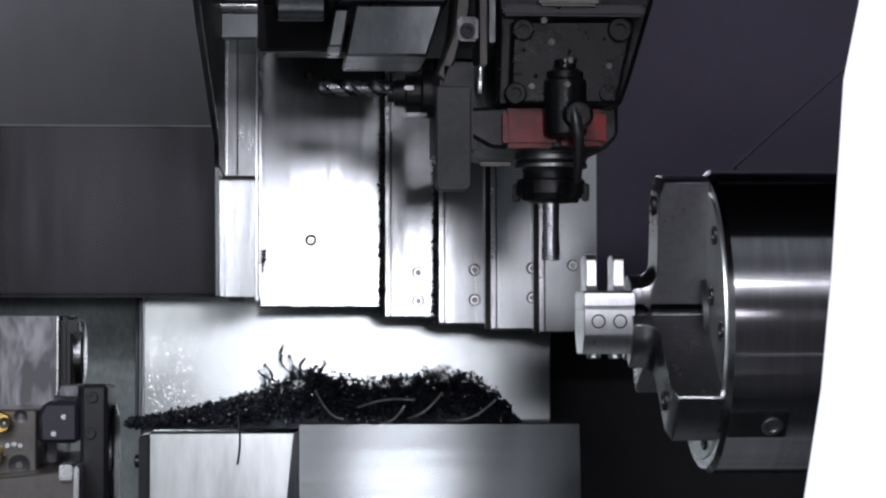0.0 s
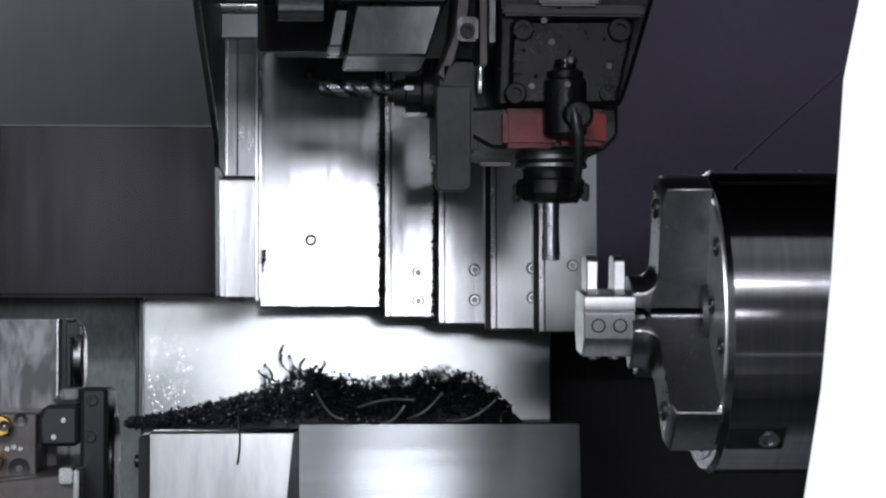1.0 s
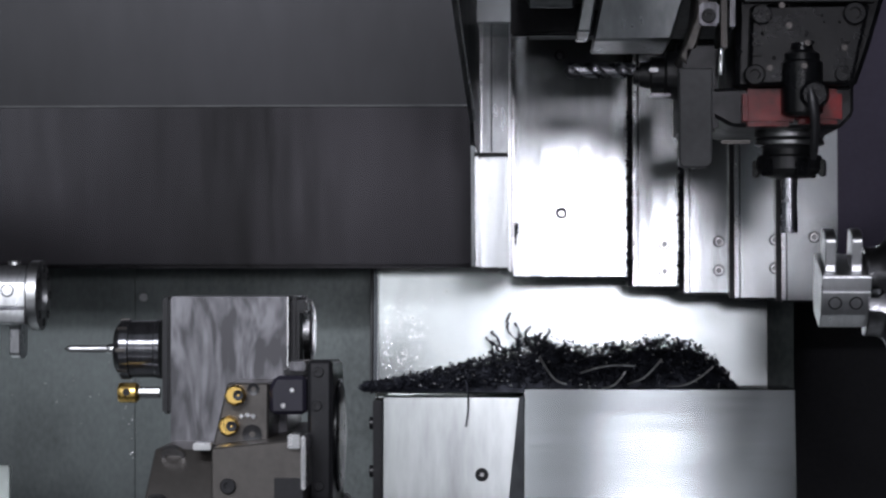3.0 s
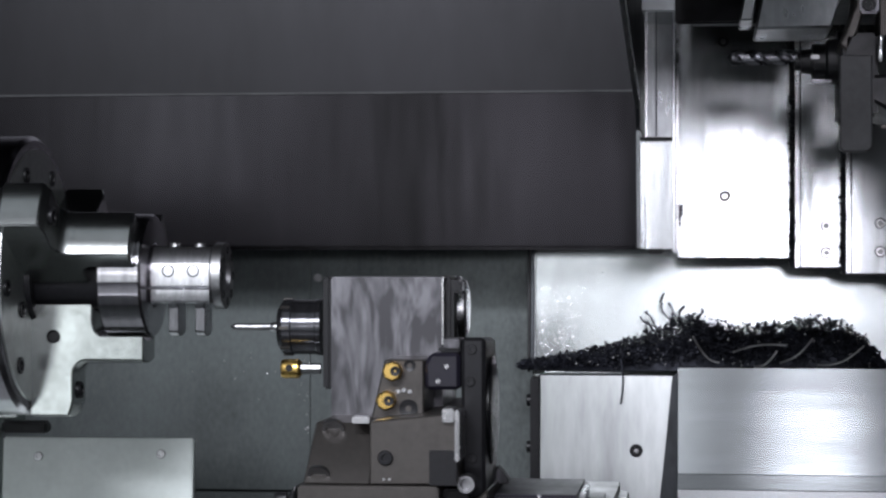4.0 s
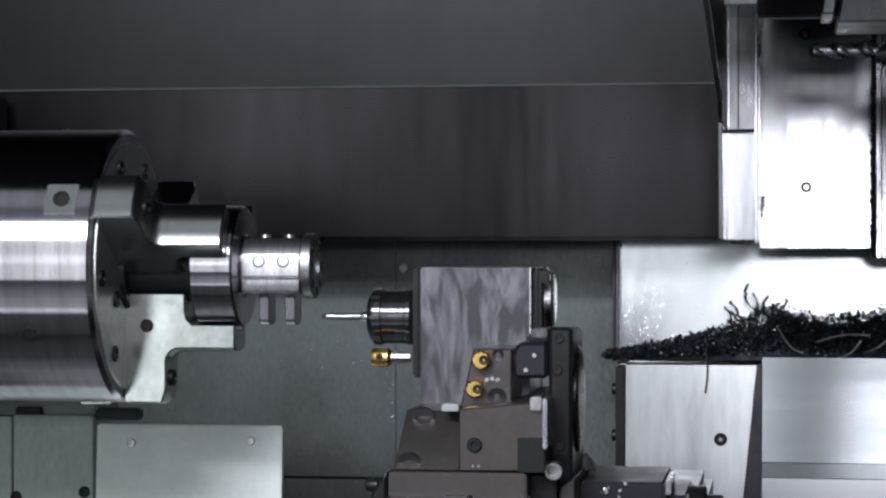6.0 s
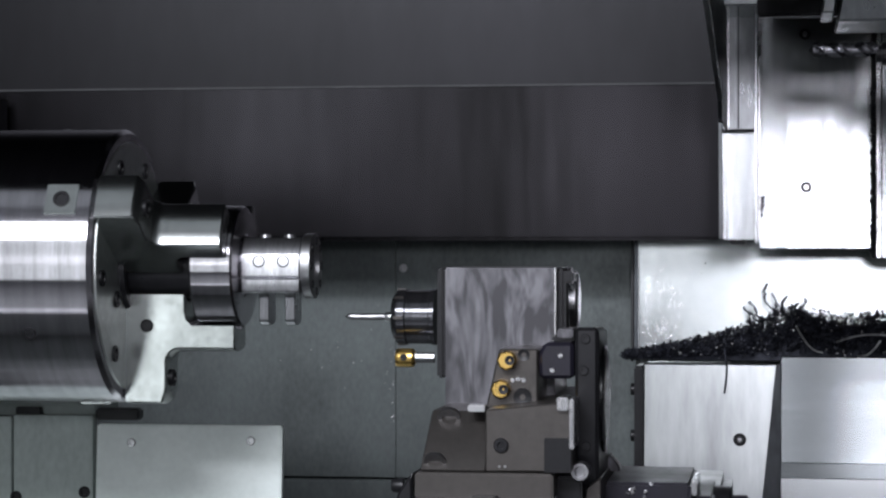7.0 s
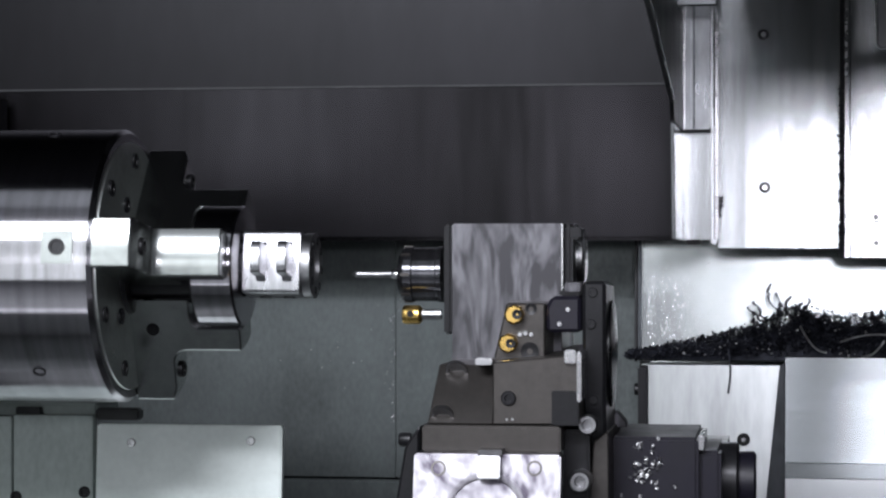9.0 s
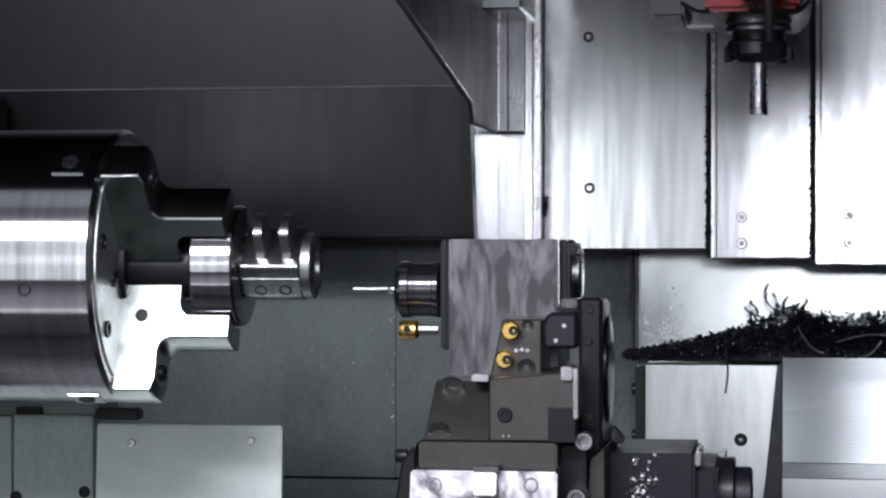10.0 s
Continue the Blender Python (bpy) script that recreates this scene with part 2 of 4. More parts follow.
def fluted_bm(s0, s1, r, turns, seg=28, rings=40, core=0.62, lobes=2, point=0.0):
    """A twist drill or end mill along local +x."""
    bm = bmesh.new()
    rows = []
    for k in range(rings + 1):
        f = k / rings
        s = s0 + (s1 - s0) * f
        tw = 2 * math.pi * turns * f
        end = 1.0
        if point and f > 1 - point:
            end = max(0.03, (1 - f) / point)
        row = []
        for i in range(seg):
            a = 2 * math.pi * i / seg
            w = math.cos(lobes * a)
            rr = r * (core + (1 - core) * min(1.0, max(0.0, 0.75 + w * 1.1))) * end
            row.append(bm.verts.new((s, rr * math.cos(a + tw), rr * math.sin(a + tw))))
        rows.append(row)
    for a, b in zip(rows, rows[1:]):
        for i in range(seg):
            bm.faces.new((a[i], a[(i + 1) % seg], b[(i + 1) % seg], b[i]))
    bm.faces.new(rows[0])
    bm.faces.new(rows[-1][::-1])
    return bm


def setting(ob, label, category):
    return tagged(ob, label, category, "", "structure")


# ---------------------------------------------------------------- enclosure and hall
setting(box("floor", -4, 4, -0.1, 0, -5, 3, FLOORM, None, 0), "grey painted hall floor", "floor")
setting(box("wall_hall_back", -4, 4, 0, 3.4, -5.1, -5, HALL, None, 0), "pale grey hall wall", "wall")
setting(box("wall_hall_left", -4.1, -4, 0, 3.4, -5, 3, HALL, None, 0), "pale grey hall wall", "wall")
setting(box("wall_hall_right", 4, 4.1, 0, 3.4, -5, 3, HALL, None, 0), "pale grey hall wall", "wall")
setting(box("wall_hall_front", -4, 4, 0, 3.4, 3, 3.1, HALL, None, 0), "pale grey hall wall", "wall")
setting(box("ceiling", -4, 4, 3.4, 3.5, -5, 3, HALL, None, 0), "pale hall ceiling", "ceiling")
setting(box("wall_machine_back", -1.5, 1.5, 0.45, 2.1, 0.90, 0.94, INNER, None, 0), "dark steel back wall of the machine", "wall")
setting(box("wall_machine_left", -1.54, -1.5, 0.45, 2.1, -0.5, 0.94, INNER, None, 0), "dark steel end wall of the machine", "wall")
setting(box("wall_machine_right", 1.5, 1.54, 0.45, 2.1, -0.5, 0.94, INNER, None, 0), "dark steel end wall of the machine", "wall")
setting(box("machine_roof", -1.54, 1.54, 2.1, 2.14, -0.5, 0.94, INNER, None, 0), "dark steel roof of the machine", "ceiling")
setting(box("machine_floor", -1.54, 1.54, 0.40, 0.45, -0.5, 0.94, TRAY, None, 0), "unseen chip tray of the machine, made pale to bounce light", "floor")
setting(box("machine_front", -1.54, 1.54, 0, 0.80, -0.56, -0.5, WHITE, None, 0.004), "white painted lower front of the machine", "wall")

# added blocker above the view; keeps hall_light off the upper cover plates
setting(box("hood_sheet", -0.01, 0.115, 1.358, 2.1, -0.50, -0.494, INNER, None, 0.001), "unseen dark sheet added to shade the upper cover plates", "wall")

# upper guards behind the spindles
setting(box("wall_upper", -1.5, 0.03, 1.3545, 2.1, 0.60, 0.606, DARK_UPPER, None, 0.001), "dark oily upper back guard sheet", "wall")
setting(box("wall_guard", -1.5, 0.03, 1.176, 1.352, 0.585, 0.600, DARK_PANEL, None, 0.0015), "dark oily guard sheet with vertical smears and painted reflection bands", "wall")
# edge highlight of the guard sheet, built as a paler strip
setting(box("guard_trim", -1.5, 0.03, 1.3522, 1.3543, 0.584, 0.5995, GREY_PAINT, None, 0.0006), "thin paler strip for the highlight on the guard's top edge", "trim")
setting(box("wall_lower_left", -1.5, -0.4808, 0.876, 1.172, 0.750, 0.756, GREEN_WALL, None, 0.001), "oily grey-green lower back sheet", "wall")
setting(box("wall_lower_middle", -0.480, 0.30, 0.876, 1.172, 0.750, 0.756, GREEN_WALL, None, 0.001), "oily grey-green lower back sheet", "wall")
setting(box("wall_lip", -1.5, 0.30, 1.172, 1.176, 0.60, 0.752, DARK_PANEL, None, 0.0), "dark ledge under the guard sheet", "trim")
setting(box("wall_base", -1.5, 0.30, 0.45, 0.874, 0.735, 0.75, GREEN_WALL, None, 0.002), "grey-green base sheet of the bed", "wall")
wall_screw = screw(-0.4708, 1.1380, 0.75, 0.0055, None, None, "wall_screw")
tagged(wall_screw, "small bright screw in the back sheet", "screw")
setting(box("wall_right", 0.30, 1.5, 1.14, 2.1, 0.750, 0.756, PURPLE_WALL, None, 0.0), "purple-grey guard sheet behind the sub spindle, coloured as shaded", "wall")
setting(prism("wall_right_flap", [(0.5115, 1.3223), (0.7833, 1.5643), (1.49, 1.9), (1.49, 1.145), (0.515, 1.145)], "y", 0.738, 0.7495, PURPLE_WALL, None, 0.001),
        "purple-grey guard sheet with a sloping edge, coloured as shaded", "wall")
setting(box("cover_rail", -0.60, 0.60, 1.752, 1.80, 0.38, 0.90, INNER, None, 0.002), "dark rail above the telescopic cover plates", "trim")


def wall_specks():
    rng = random.Random(31)
    bm = bmesh.new()
    for k in range(44):
        x, z = (rng.gauss(-0.485, 0.004), rng.uniform(0.93, 1.10)) if k < 26 else (rng.gauss(-0.53, 0.05), rng.gauss(1.03, 0.035))
        r = rng.uniform(0.0003, 0.0010)
        mm = Matrix.Translation((x, 0.7495, z)) @ Euler((0, rng.random() * 3, 0)).to_matrix().to_4x4() @ Matrix.Diagonal((r, r * 0.6, r * rng.uniform(1, 3), 1))
        bmesh.ops.create_icosphere(bm, subdivisions=1, radius=1, matrix=mm)
    o = part("chip_specks", bm, SCREW)
    tagged(o, "small bright chips stuck to the grey-green sheet", "chips", "", "stuff")


wall_specks()


# ---------------------------------------------------------------- lower left guards
def pale_guard():
    g = thing("guard_plate", "pale grey-green painted guard plate under the main chuck", "guard plate")
    box("plate", -0.7008, -0.5058, 0.8418, 0.9817, 0.20, 0.212, PALE_PLATE, g, 0.0015)
    for px in ((-0.6637, 0.9630), (-0.5381, 0.9663)):
        screw(px[0], px[1], 0.20, 0.0045, g, SCREW, "screw")
    box("foot", -0.7008, -0.5058, 0.6128, 0.8378, 0.20, 0.40, PALE_PLATE, g, 0.002)
    # the plate slopes towards the door at its foot
    top = max(v.co.z for v in g.children[0].data.vertices)
    for o in g.children:
        for v in o.data.vertices:
            v.co.y -= (top - v.co.z) * 0.08
    return g


def side_guard():
    g = thing("side_guard", "grey-green bolted guard sheet beneath the headstock", "guard plate")
    box("sheet", -0.7883, -0.7038, 0.6058, 0.9906, 0.205, 0.22, SIDE_PAINT, g, 0.001)
    box("sheet", -0.9607, -0.7907, 0.6027, 0.9887, 0.205, 0.22, SIDE_PAINT, g, 0.001)
    box("ledge", -0.9607, -0.7036, 0.9891, 1.0023, 0.222, 0.30, SIDE_PAINT, g, 0.003)
    box("slot", -0.7889, -0.7623, 0.9891, 0.9981, 0.213, 0.23, BLACK, g, 0.001)
    box("gap_strip", -0.7032, -0.6565, 0.9856, 0.9979, 0.213, 0.23, BLACK, g, 0.002)
    for px in ((-0.7122, 0.9119), (-0.7853, 0.9061)):
        screw(px[0], px[1], 0.205, 0.006, g, BLACK)
    return g


pale_guard()
side_guard()


# ---------------------------------------------------------------- chucks
def jaw(parent, steel, ang, side, x_face, base_l, r0, r1, fing_l, f0, f1, w, holes, step=0.004):
    """An L-shaped top jaw; ang degrees from straight down towards the front. side: +1 if the face looks to +x."""
    s = side
    fil = 0.012
    pts = [(0, r0), (base_l + step, r0), (base_l + step, f0 - 0.010), (base_l + step + 0.002, f0 - 0.004), (base_l + step + 0.007, f0), (base_l + fing_l, f0), (base_l + fing_l, f1)]
    for k in range(6):
        a = k / 5 * math.pi / 2
        pts.append((base_l + fil - fil * math.sin(a), f1 + fil - fil * math.cos(a)))
    pts += [(base_l, r1 - 0.012), (base_l - 0.004, r1), (0, r1)]
    bm = prism_bm([(x_face + s * p, -r) for p, r in pts], "y", -w / 2, w / 2, 0.0012)
    # turned surfaces run round the axis
    long_edges = [e for e in bm.edges if abs(e.verts[0].co.y - e.verts[1].co.y) > w * 0.8]
    bmesh.ops.subdivide_edges(bm, edges=long_edges, cuts=7, use_grid_fill=True)
    for v in bm.verts:
        r = -v.co.z
        if r > 0.034:
            v.co.z = -math.sqrt(max(1e-6, r * r - v.co.y ** 2))
    j = part("jaw", bm, steel, parent)
    for xx, zz in ((base_l * 0.55, -(r0 + 0.022)), (base_l * 0.55, -(r1 - 0.03)))[:holes]:
        lathe("jaw_hole", [(-w / 2 - 0.0006, 0.0062), (-w / 2 - 0.0006, 0.0046), (-w / 2 + 0.004, 0.0044), (-w / 2 + 0.004, 0.0001)],
              BLACK, j, 16, "y", (x_face + s * xx, 0, zz))
    lathe("jaw_bolt", [(-s * 0.001, 0.008), (s * 0.002, 0.008), (s * 0.003, 0.007), (s * 0.003, 0.005), (s * 0.001, 0.0046), (s * 0.001, 0.0001)],
          BLACK, j, 20, "x", (x_face + s * base_l, 0, -(r1 - 0.024)))
    j.rotation_euler = (radians(-ang), 0, 0)
    return j


def chuck(name, label, x_face, side, R, length, a0, jaws, m, steel):
    c = thing(name, label, "chuck", "chucks", m)
    s = side
    prof = [(x_face, 0.03), (x_face, R - 0.004), (x_face - s * 0.004, R), (x_face - s * (length * 0.62), R),
            (x_face - s * (length * 0.62 + 0.002), R - 0.003), (x_face - s * (length * 0.62 + 0.005), R - 0.003),
            (x_face - s * (length * 0.62 + 0.007), R), (x_face - s * length, R)]
    lathe("body", prof, CHUCK, c, 160)
    lathe("face_plate", [(x_face - s * 0.004, 0.0001), (x_face + s * 0.0015, 0.001), (x_face + s * 0.0015, R - 0.012), (x_face - s * 0.003, R - 0.0105)],
          CHUCK_FACE, c, 96)
    lathe("bore_ring", [(x_face, 0.046), (x_face + s * 0.006, 0.044), (x_face + s * 0.006, 0.034), (x_face, 0.033)], BLACK, c, 48)
    for k in range(3):
        ang = a0 + 120 * k
        jaw(c, steel, ang, s, x_face, *jaws)
        # master jaw slot and face bolts between the jaws
        sl = part("jaw_slot", box_bm(min(x_face, x_face + s * 0.003), max(x_face, x_face + s * 0.003), -R + 0.004, -0.04, -0.012, 0.012, 0.0005), BLACK, c)
        sl.rotation_euler = (radians(-ang), 0, 0)
        for da, rr in ((36, 0.098), (60, 0.06), (84, 0.098)):
            a = radians(ang + da)
            lathe("face_bolt", [(x_face, 0.0075), (x_face + s * 0.0035, 0.0075), (x_face + s * 0.0035, 0.005), (x_face + s * 0.0015, 0.0045), (x_face + s * 0.0015, 0.0001)],
                  BLACK, c, 16, "x", (0, -rr * math.sin(a), -rr * math.cos(a)))
    return c


def rim_block(c, ang, x0, x1, R, w, mat=JAW):
    """A square balance block with a socket screw let into the rim."""
    b = part("rim_block", box_bm(x0, x1, -R - 0.0012, -R + 0.006, -w / 2, w / 2, 0.0006), mat, c)
    xm = (x0 + x1) / 2
    lathe("rim_screw", [(-R - 0.001, 0.0075), (-R - 0.0026, 0.0075), (-R - 0.0026, 0.005), (-R - 0.0016, 0.0045), (-R - 0.0016, 0.0001)],
          BLACK, b, 16, "z", (xm, 0, 0))
    b.rotation_euler = (radians(-ang), 0, 0)
    return b


def rim_hole(c, ang, x, R, r):
    h = lathe("rim_hole", [(-R + 0.004, r), (-R - 0.0008, r), (-R - 0.0008, r * 0.75), (-R + 0.003, r * 0.7), (-R + 0.003, 0.0001)],
              BLACK, c, 20, "z", (x, 0, 0))
    h.rotation_euler = (radians(-ang), 0, 0)
    return h


def fork_part(name, label, x_face, side, a0, stub, block, prongs, disc, m, steel, hole_z=0.0):
    """A turned part with a milled fork; the prongs point along a0 (degrees from straight down towards the front)."""
    w = thing(name, label, "workpiece", "workpieces", m)
    s = side
    X = lambda d: x_face + s * d
    stub_r, stub_l = stub
    b0, b1 = block
    s0 = stub_l - 0.038 if stub_r > 0.03 else 0.002
    lathe("shank", [(X(0.001), 0.030), (X(s0 + 0.002), 0.030)], BLACK, w, 48, label="oily clamped shank")
    prof = [(X(s0), stub_r - 0.002), (X(s0 + 0.002), stub_r), (X(stub_l), stub_r), (X(stub_l + 0.002), stub_r - 0.002), (X(stub_l + 0.003), min(0.040, stub_r)), (X(b0 - 0.002), 0.030 if stub_r > 0.03 else 0.017),
            (X(b0), 0.028 if stub_r > 0.03 else 0.016)]
    lathe("stub", prof, CHUCK if stub_r > 0.03 else BLACK_TURNED, w, 96)
    xa, xb = sorted((X(b0), X(b1)))
    rot = (radians(-a0), 0, 0)
    # stepped block, prongs towards local -z
    def bar(nm, pts, x0, x1, mat=steel):
        o = part(nm, prism_bm(pts, "x", x0, x1, 0.0008), mat, w)
        o.rotation_euler = rot
        return o
    bar("fork_block", [(-0.0285, -0.0095), (0.0285, -0.0095), (0.0285, 0.0105), (0.018, 0.026), (-0.018, 0.026), (-0.0285, 0.0105)], xa, xb)
    bar("fork_base", [(-0.0265, -0.0245), (0.0265, -0.0245), (0.0285, -0.0225), (0.0285, -0.0118), (0.0255, -0.0105), (0.0255, -0.0090), (-0.0255, -0.0090), (-0.0255, -0.0105), (-0.0285, -0.0118), (-0.0285, -0.0225)], xa, xb)
    t = 0.0092
    for d in prongs:
        x0, x1 = sorted((X(d), X(d + t)))
        pts = [(-0.019, -0.0240), (-0.0150, -0.029), (-0.0150, -0.049)]
        pts += [(-0.0150 * math.cos(a), -0.049 - 0.0056 * math.sin(a)) for a in (0.5, 1.0, 1.57, 2.14, 2.64)]
        pts += [(0.0150, -0.049), (0.0150, -0.029), (0.019, -0.0240)]
        bar("prong", pts, x0, x1)
    for d in (b0 + (b1 - b0) * 0.30, b0 + (b1 - b0) * 0.72):
        for sy in (-1, 1):
            o = lathe("bolt_hole", [(sy * 0.0280, 0.0058), (sy * 0.0290, 0.0058), (sy * 0.0290, 0.0046), (sy * 0.0260, 0.0044), (sy * 0.0260, 0.0001)],
                      BLACK, w, 16, "y", (X(d), 0, hole_z))
            o.rotation_euler = rot
        o = lathe("back_screw", [(0.0255, 0.0055), (0.0290, 0.0055), (0.0300, 0.0045), (0.0300, 0.0001)], CHROME, w, 16, "z", (X(d), 0, 0))
        o.rotation_euler = rot
    if disc:
        lathe("end_disc", [(X(b1), 0.012), (X(b1), disc - 0.001), (X(b1 + 0.001), disc), (X(b1 + 0.009), disc), (X(b1 + 0.010), disc - 0.002), (X(b1 + 0.010), 0.014), (X(b1 + 0.006), 0.013), (X(b1 + 0.006), 0.0001)],
              SCREW, w, 64)
        for k in range(8):
            a = 2 * math.pi * k / 8
            lathe("disc_hole", [(X(b1 + 0.009), 0.004), (X(b1 + 0.0106), 0.004), (X(b1 + 0.0106), 0.003), (X(b1 + 0.008), 0.0001)], BLACK, w, 12, "x", (0, disc * 0.77 * math.cos(a), disc * 0.77 * math.sin(a)))
    return w


LX = -0.603
main_chuck = chuck("main_chuck", "turned steel three-jaw chuck on the main spindle", LX, 1, 0.127, 0.30, 0,
                   (0.0395, 0.033, 0.128, 0.065, 0.058, 0.079, 0.044, 1, 0.018), pose(0, 0, MAIN_Z), JAW)
for k in range(3):
    rim_block(main_chuck, 120 * k + 118.0, LX - 0.045, LX - 0.016, 0.127, 0.030)
    rim_hole(main_chuck, 120 * k + 62.0, LX - 0.06, 0.127, 0.006)
main_part = fork_part("main_workpiece", "bright steel workpiece with milled fork in the main chuck", LX, 1, 0, (0.056, 0.1075), (0.1125, 0.1665), (0.126, 0.1503), 0.030, pose(0, 0, MAIN_Z), OILY_STEEL, 0.0045)

RX = 0.336
sub_chuck = chuck("sub_chuck", "turned steel three-jaw chuck on the sub spindle", RX, -1, 0.123, 0.24, 170,
                  (0.041, 0.018, 0.119, 0.020, 0.018, 0.038, 0.046, 0), pose(0, 0, AX_Z), JAW_DULL)
for k in range(3):
    rim_hole(sub_chuck, 120 * k + 69.0, RX + 0.083, 0.123, 0.0065)
    if k != 1:
        nb = part("rim_notch", box_bm(RX + 0.004, RX + 0.050, -0.1240, -0.118, -0.012, 0.015, 0.001), BLACK, sub_chuck)
        nb.rotation_euler = (radians(-(120 * k + 51)), 0, 0)
        ns = lathe("notch_screw", [(-0.1238, 0.0085), (-0.1255, 0.0085), (-0.1260, 0.0078), (-0.1260, 0.0052), (-0.1245, 0.005), (-0.1245, 0.0001)], SCREW, nb, 20, "z", (RX + 0.038, 0.002, 0))
sub_part = fork_part("sub_workpiece", "bright steel workpiece with milled fork in the sub chuck", RX, -1, 181, (0.020, 0.046), (0.058, 0.0995), (0.0650, 0.0870), 0, pose(0, 0, AX_Z), PART_STEEL)


def headstock(name, label, x0, x1, R):
    h = thing(name, label, "spindle housing")
    lathe("nose", [(x0, R - 0.01), (x0 + 0.01, R), (x1 - 0.01, R), (x1, R - 0.01)], BLACK, h, 64, "x", (0, 0, AX_Z))
    box("housing", min(x0, x1) + 0.02, max(x0, x1) - 0.02, 0.45, AX_Z + 0.2, 0.02, 0.58, INNER, h, 0.01)
    return h


headstock("main_headstock", "dark housing of the main spindle", -1.40, LX - 0.30, 0.15)
headstock("sub_headstock", "dark housing of the sub spindle", RX + 0.24, 1.40, 0.15)


# ---------------------------------------------------------------- door
def door():
    d = thing("machine_door", "white painted steel door with a slanted leading edge", "door")
    edge = [(0.3582, 1.4049), (0.3537, 1.3521), (0.3435, 1.3030), (0.3355, 1.1842), (0.3285, 1.1111), (0.3177, 1.0445), (0.3072, 0.9830)]
    prism("door_panel", edge + [(1.4, edge[-1][1]), (1.4, edge[0][1])], "y", -0.45, -0.4465, WHITE, d, 0.0005)
    box("lower_rail", edge[-1][0], 1.4, 0.80, edge[-1][1] - 0.002, -0.47, -0.42, WHITE, d, 0.003)
    return d


door()


# ---------------------------------------------------------------- bed covers that travel with the turret
def lean(thing_ob, z0, k=0.026):
    """Lean a thing's sheets back a little, about the height z0."""
    for o in thing_ob.children:
        for v in o.data.vertices:
            v.co.y += (v.co.z - z0) * k


def bed_cover_sheet():
    c = thing("bed_cover", "splashed stainless sheet behind the chip heap", "way cover")
    box("sheet", -0.1723, 0.280, 1.0157, 1.1763, 0.690, 0.694, SHEET_SPLASH, c, 0.0008)
    x0, x1, z0, z1 = -0.1737, -0.1676, 1.0271, 1.1762
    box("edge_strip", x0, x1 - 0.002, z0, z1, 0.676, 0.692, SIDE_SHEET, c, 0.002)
    box("gap", x0 - 0.004, x0 - 0.001, z0, z1, 0.676, 0.70, BLACK, c, 0.0005)
    # dried splashes near the free edge
    rng = random.Random(21)
    bm = bmesh.new()
    for k in range(260):
        r = rng.uniform(0.0003, 0.0010)
        mm = Matrix.Translation((x1 + 0.004 + abs(rng.gauss(0, 0.035)), 0.6898, z0 + 0.012 + rng.random() * 0.11)) @ Matrix.Diagonal((r, r * 0.25, r * rng.uniform(0.7, 2.4), 1))
        bmesh.ops.create_icosphere(bm, subdivisions=1, radius=1, matrix=mm)
    part("splash_spots", bm, CHROME, c, "dried pale coolant splashes")["kind"] = "stuff"
    lean(c, z0, 0.056)
    return c


def cover_box_low():
    c = thing("cover_box", "pale stainless way cover with one socket screw", "way cover", "way covers")
    x0, x1, z0, z1 = -0.1568, 0.0013, 0.7974, 1.0278
    prism("front_sheet", [(0.600, z1), (0.604, z1 + 0.0006), (0.685, z1), (0.685, z1 - 0.004), (0.606, z1 - 0.006), (0.588, z0), (0.584, z0)], "x", x0, x1 + 0.05, SHEET_BOX, c, 0.0006)
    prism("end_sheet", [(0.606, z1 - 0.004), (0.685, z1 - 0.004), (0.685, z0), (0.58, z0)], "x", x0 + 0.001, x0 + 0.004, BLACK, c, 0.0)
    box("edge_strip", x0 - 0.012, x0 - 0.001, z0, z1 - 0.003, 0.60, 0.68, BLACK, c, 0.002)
    for zz in (0.9980, 0.9441):
        lathe("knob", [(x0 - 0.017, 0.004), (x0 - 0.016, 0.007), (x0 - 0.010, 0.007)], BLACK, c, 16, "x", (0, 0.61, zz))
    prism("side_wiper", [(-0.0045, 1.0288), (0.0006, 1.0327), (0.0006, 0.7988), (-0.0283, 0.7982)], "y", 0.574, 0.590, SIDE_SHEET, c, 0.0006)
    rng = random.Random(23)
    bm = bmesh.new()
    for k in range(16):
        x, z = x0 + 0.012 + abs(rng.gauss(0, 0.018)), z1 - 0.012 - abs(rng.gauss(0, 0.016))
        mm = Matrix.Translation((x, 0.6045 - (z1 - z) * 0.075, z)) @ Euler((0, rng.random() * 3, 0)).to_matrix().to_4x4() @ Matrix.Diagonal((0.0008, 0.0008, rng.uniform(0.0008, 0.0022), 1))
        bmesh.ops.create_icosphere(bm, subdivisions=1, radius=1, matrix=mm)
    part("stuck_chips", bm, CHIP, c, "small dark chips stuck to the cover")["kind"] = "stuff"
    sx, sz = -0.0465, 0.9420
    screw(sx, sz, 0.5945, 0.0075, c, BLACK)
    screw(sx, sz, 0.5925, 0.0028, c, CHROME, "pin", False)
    return c


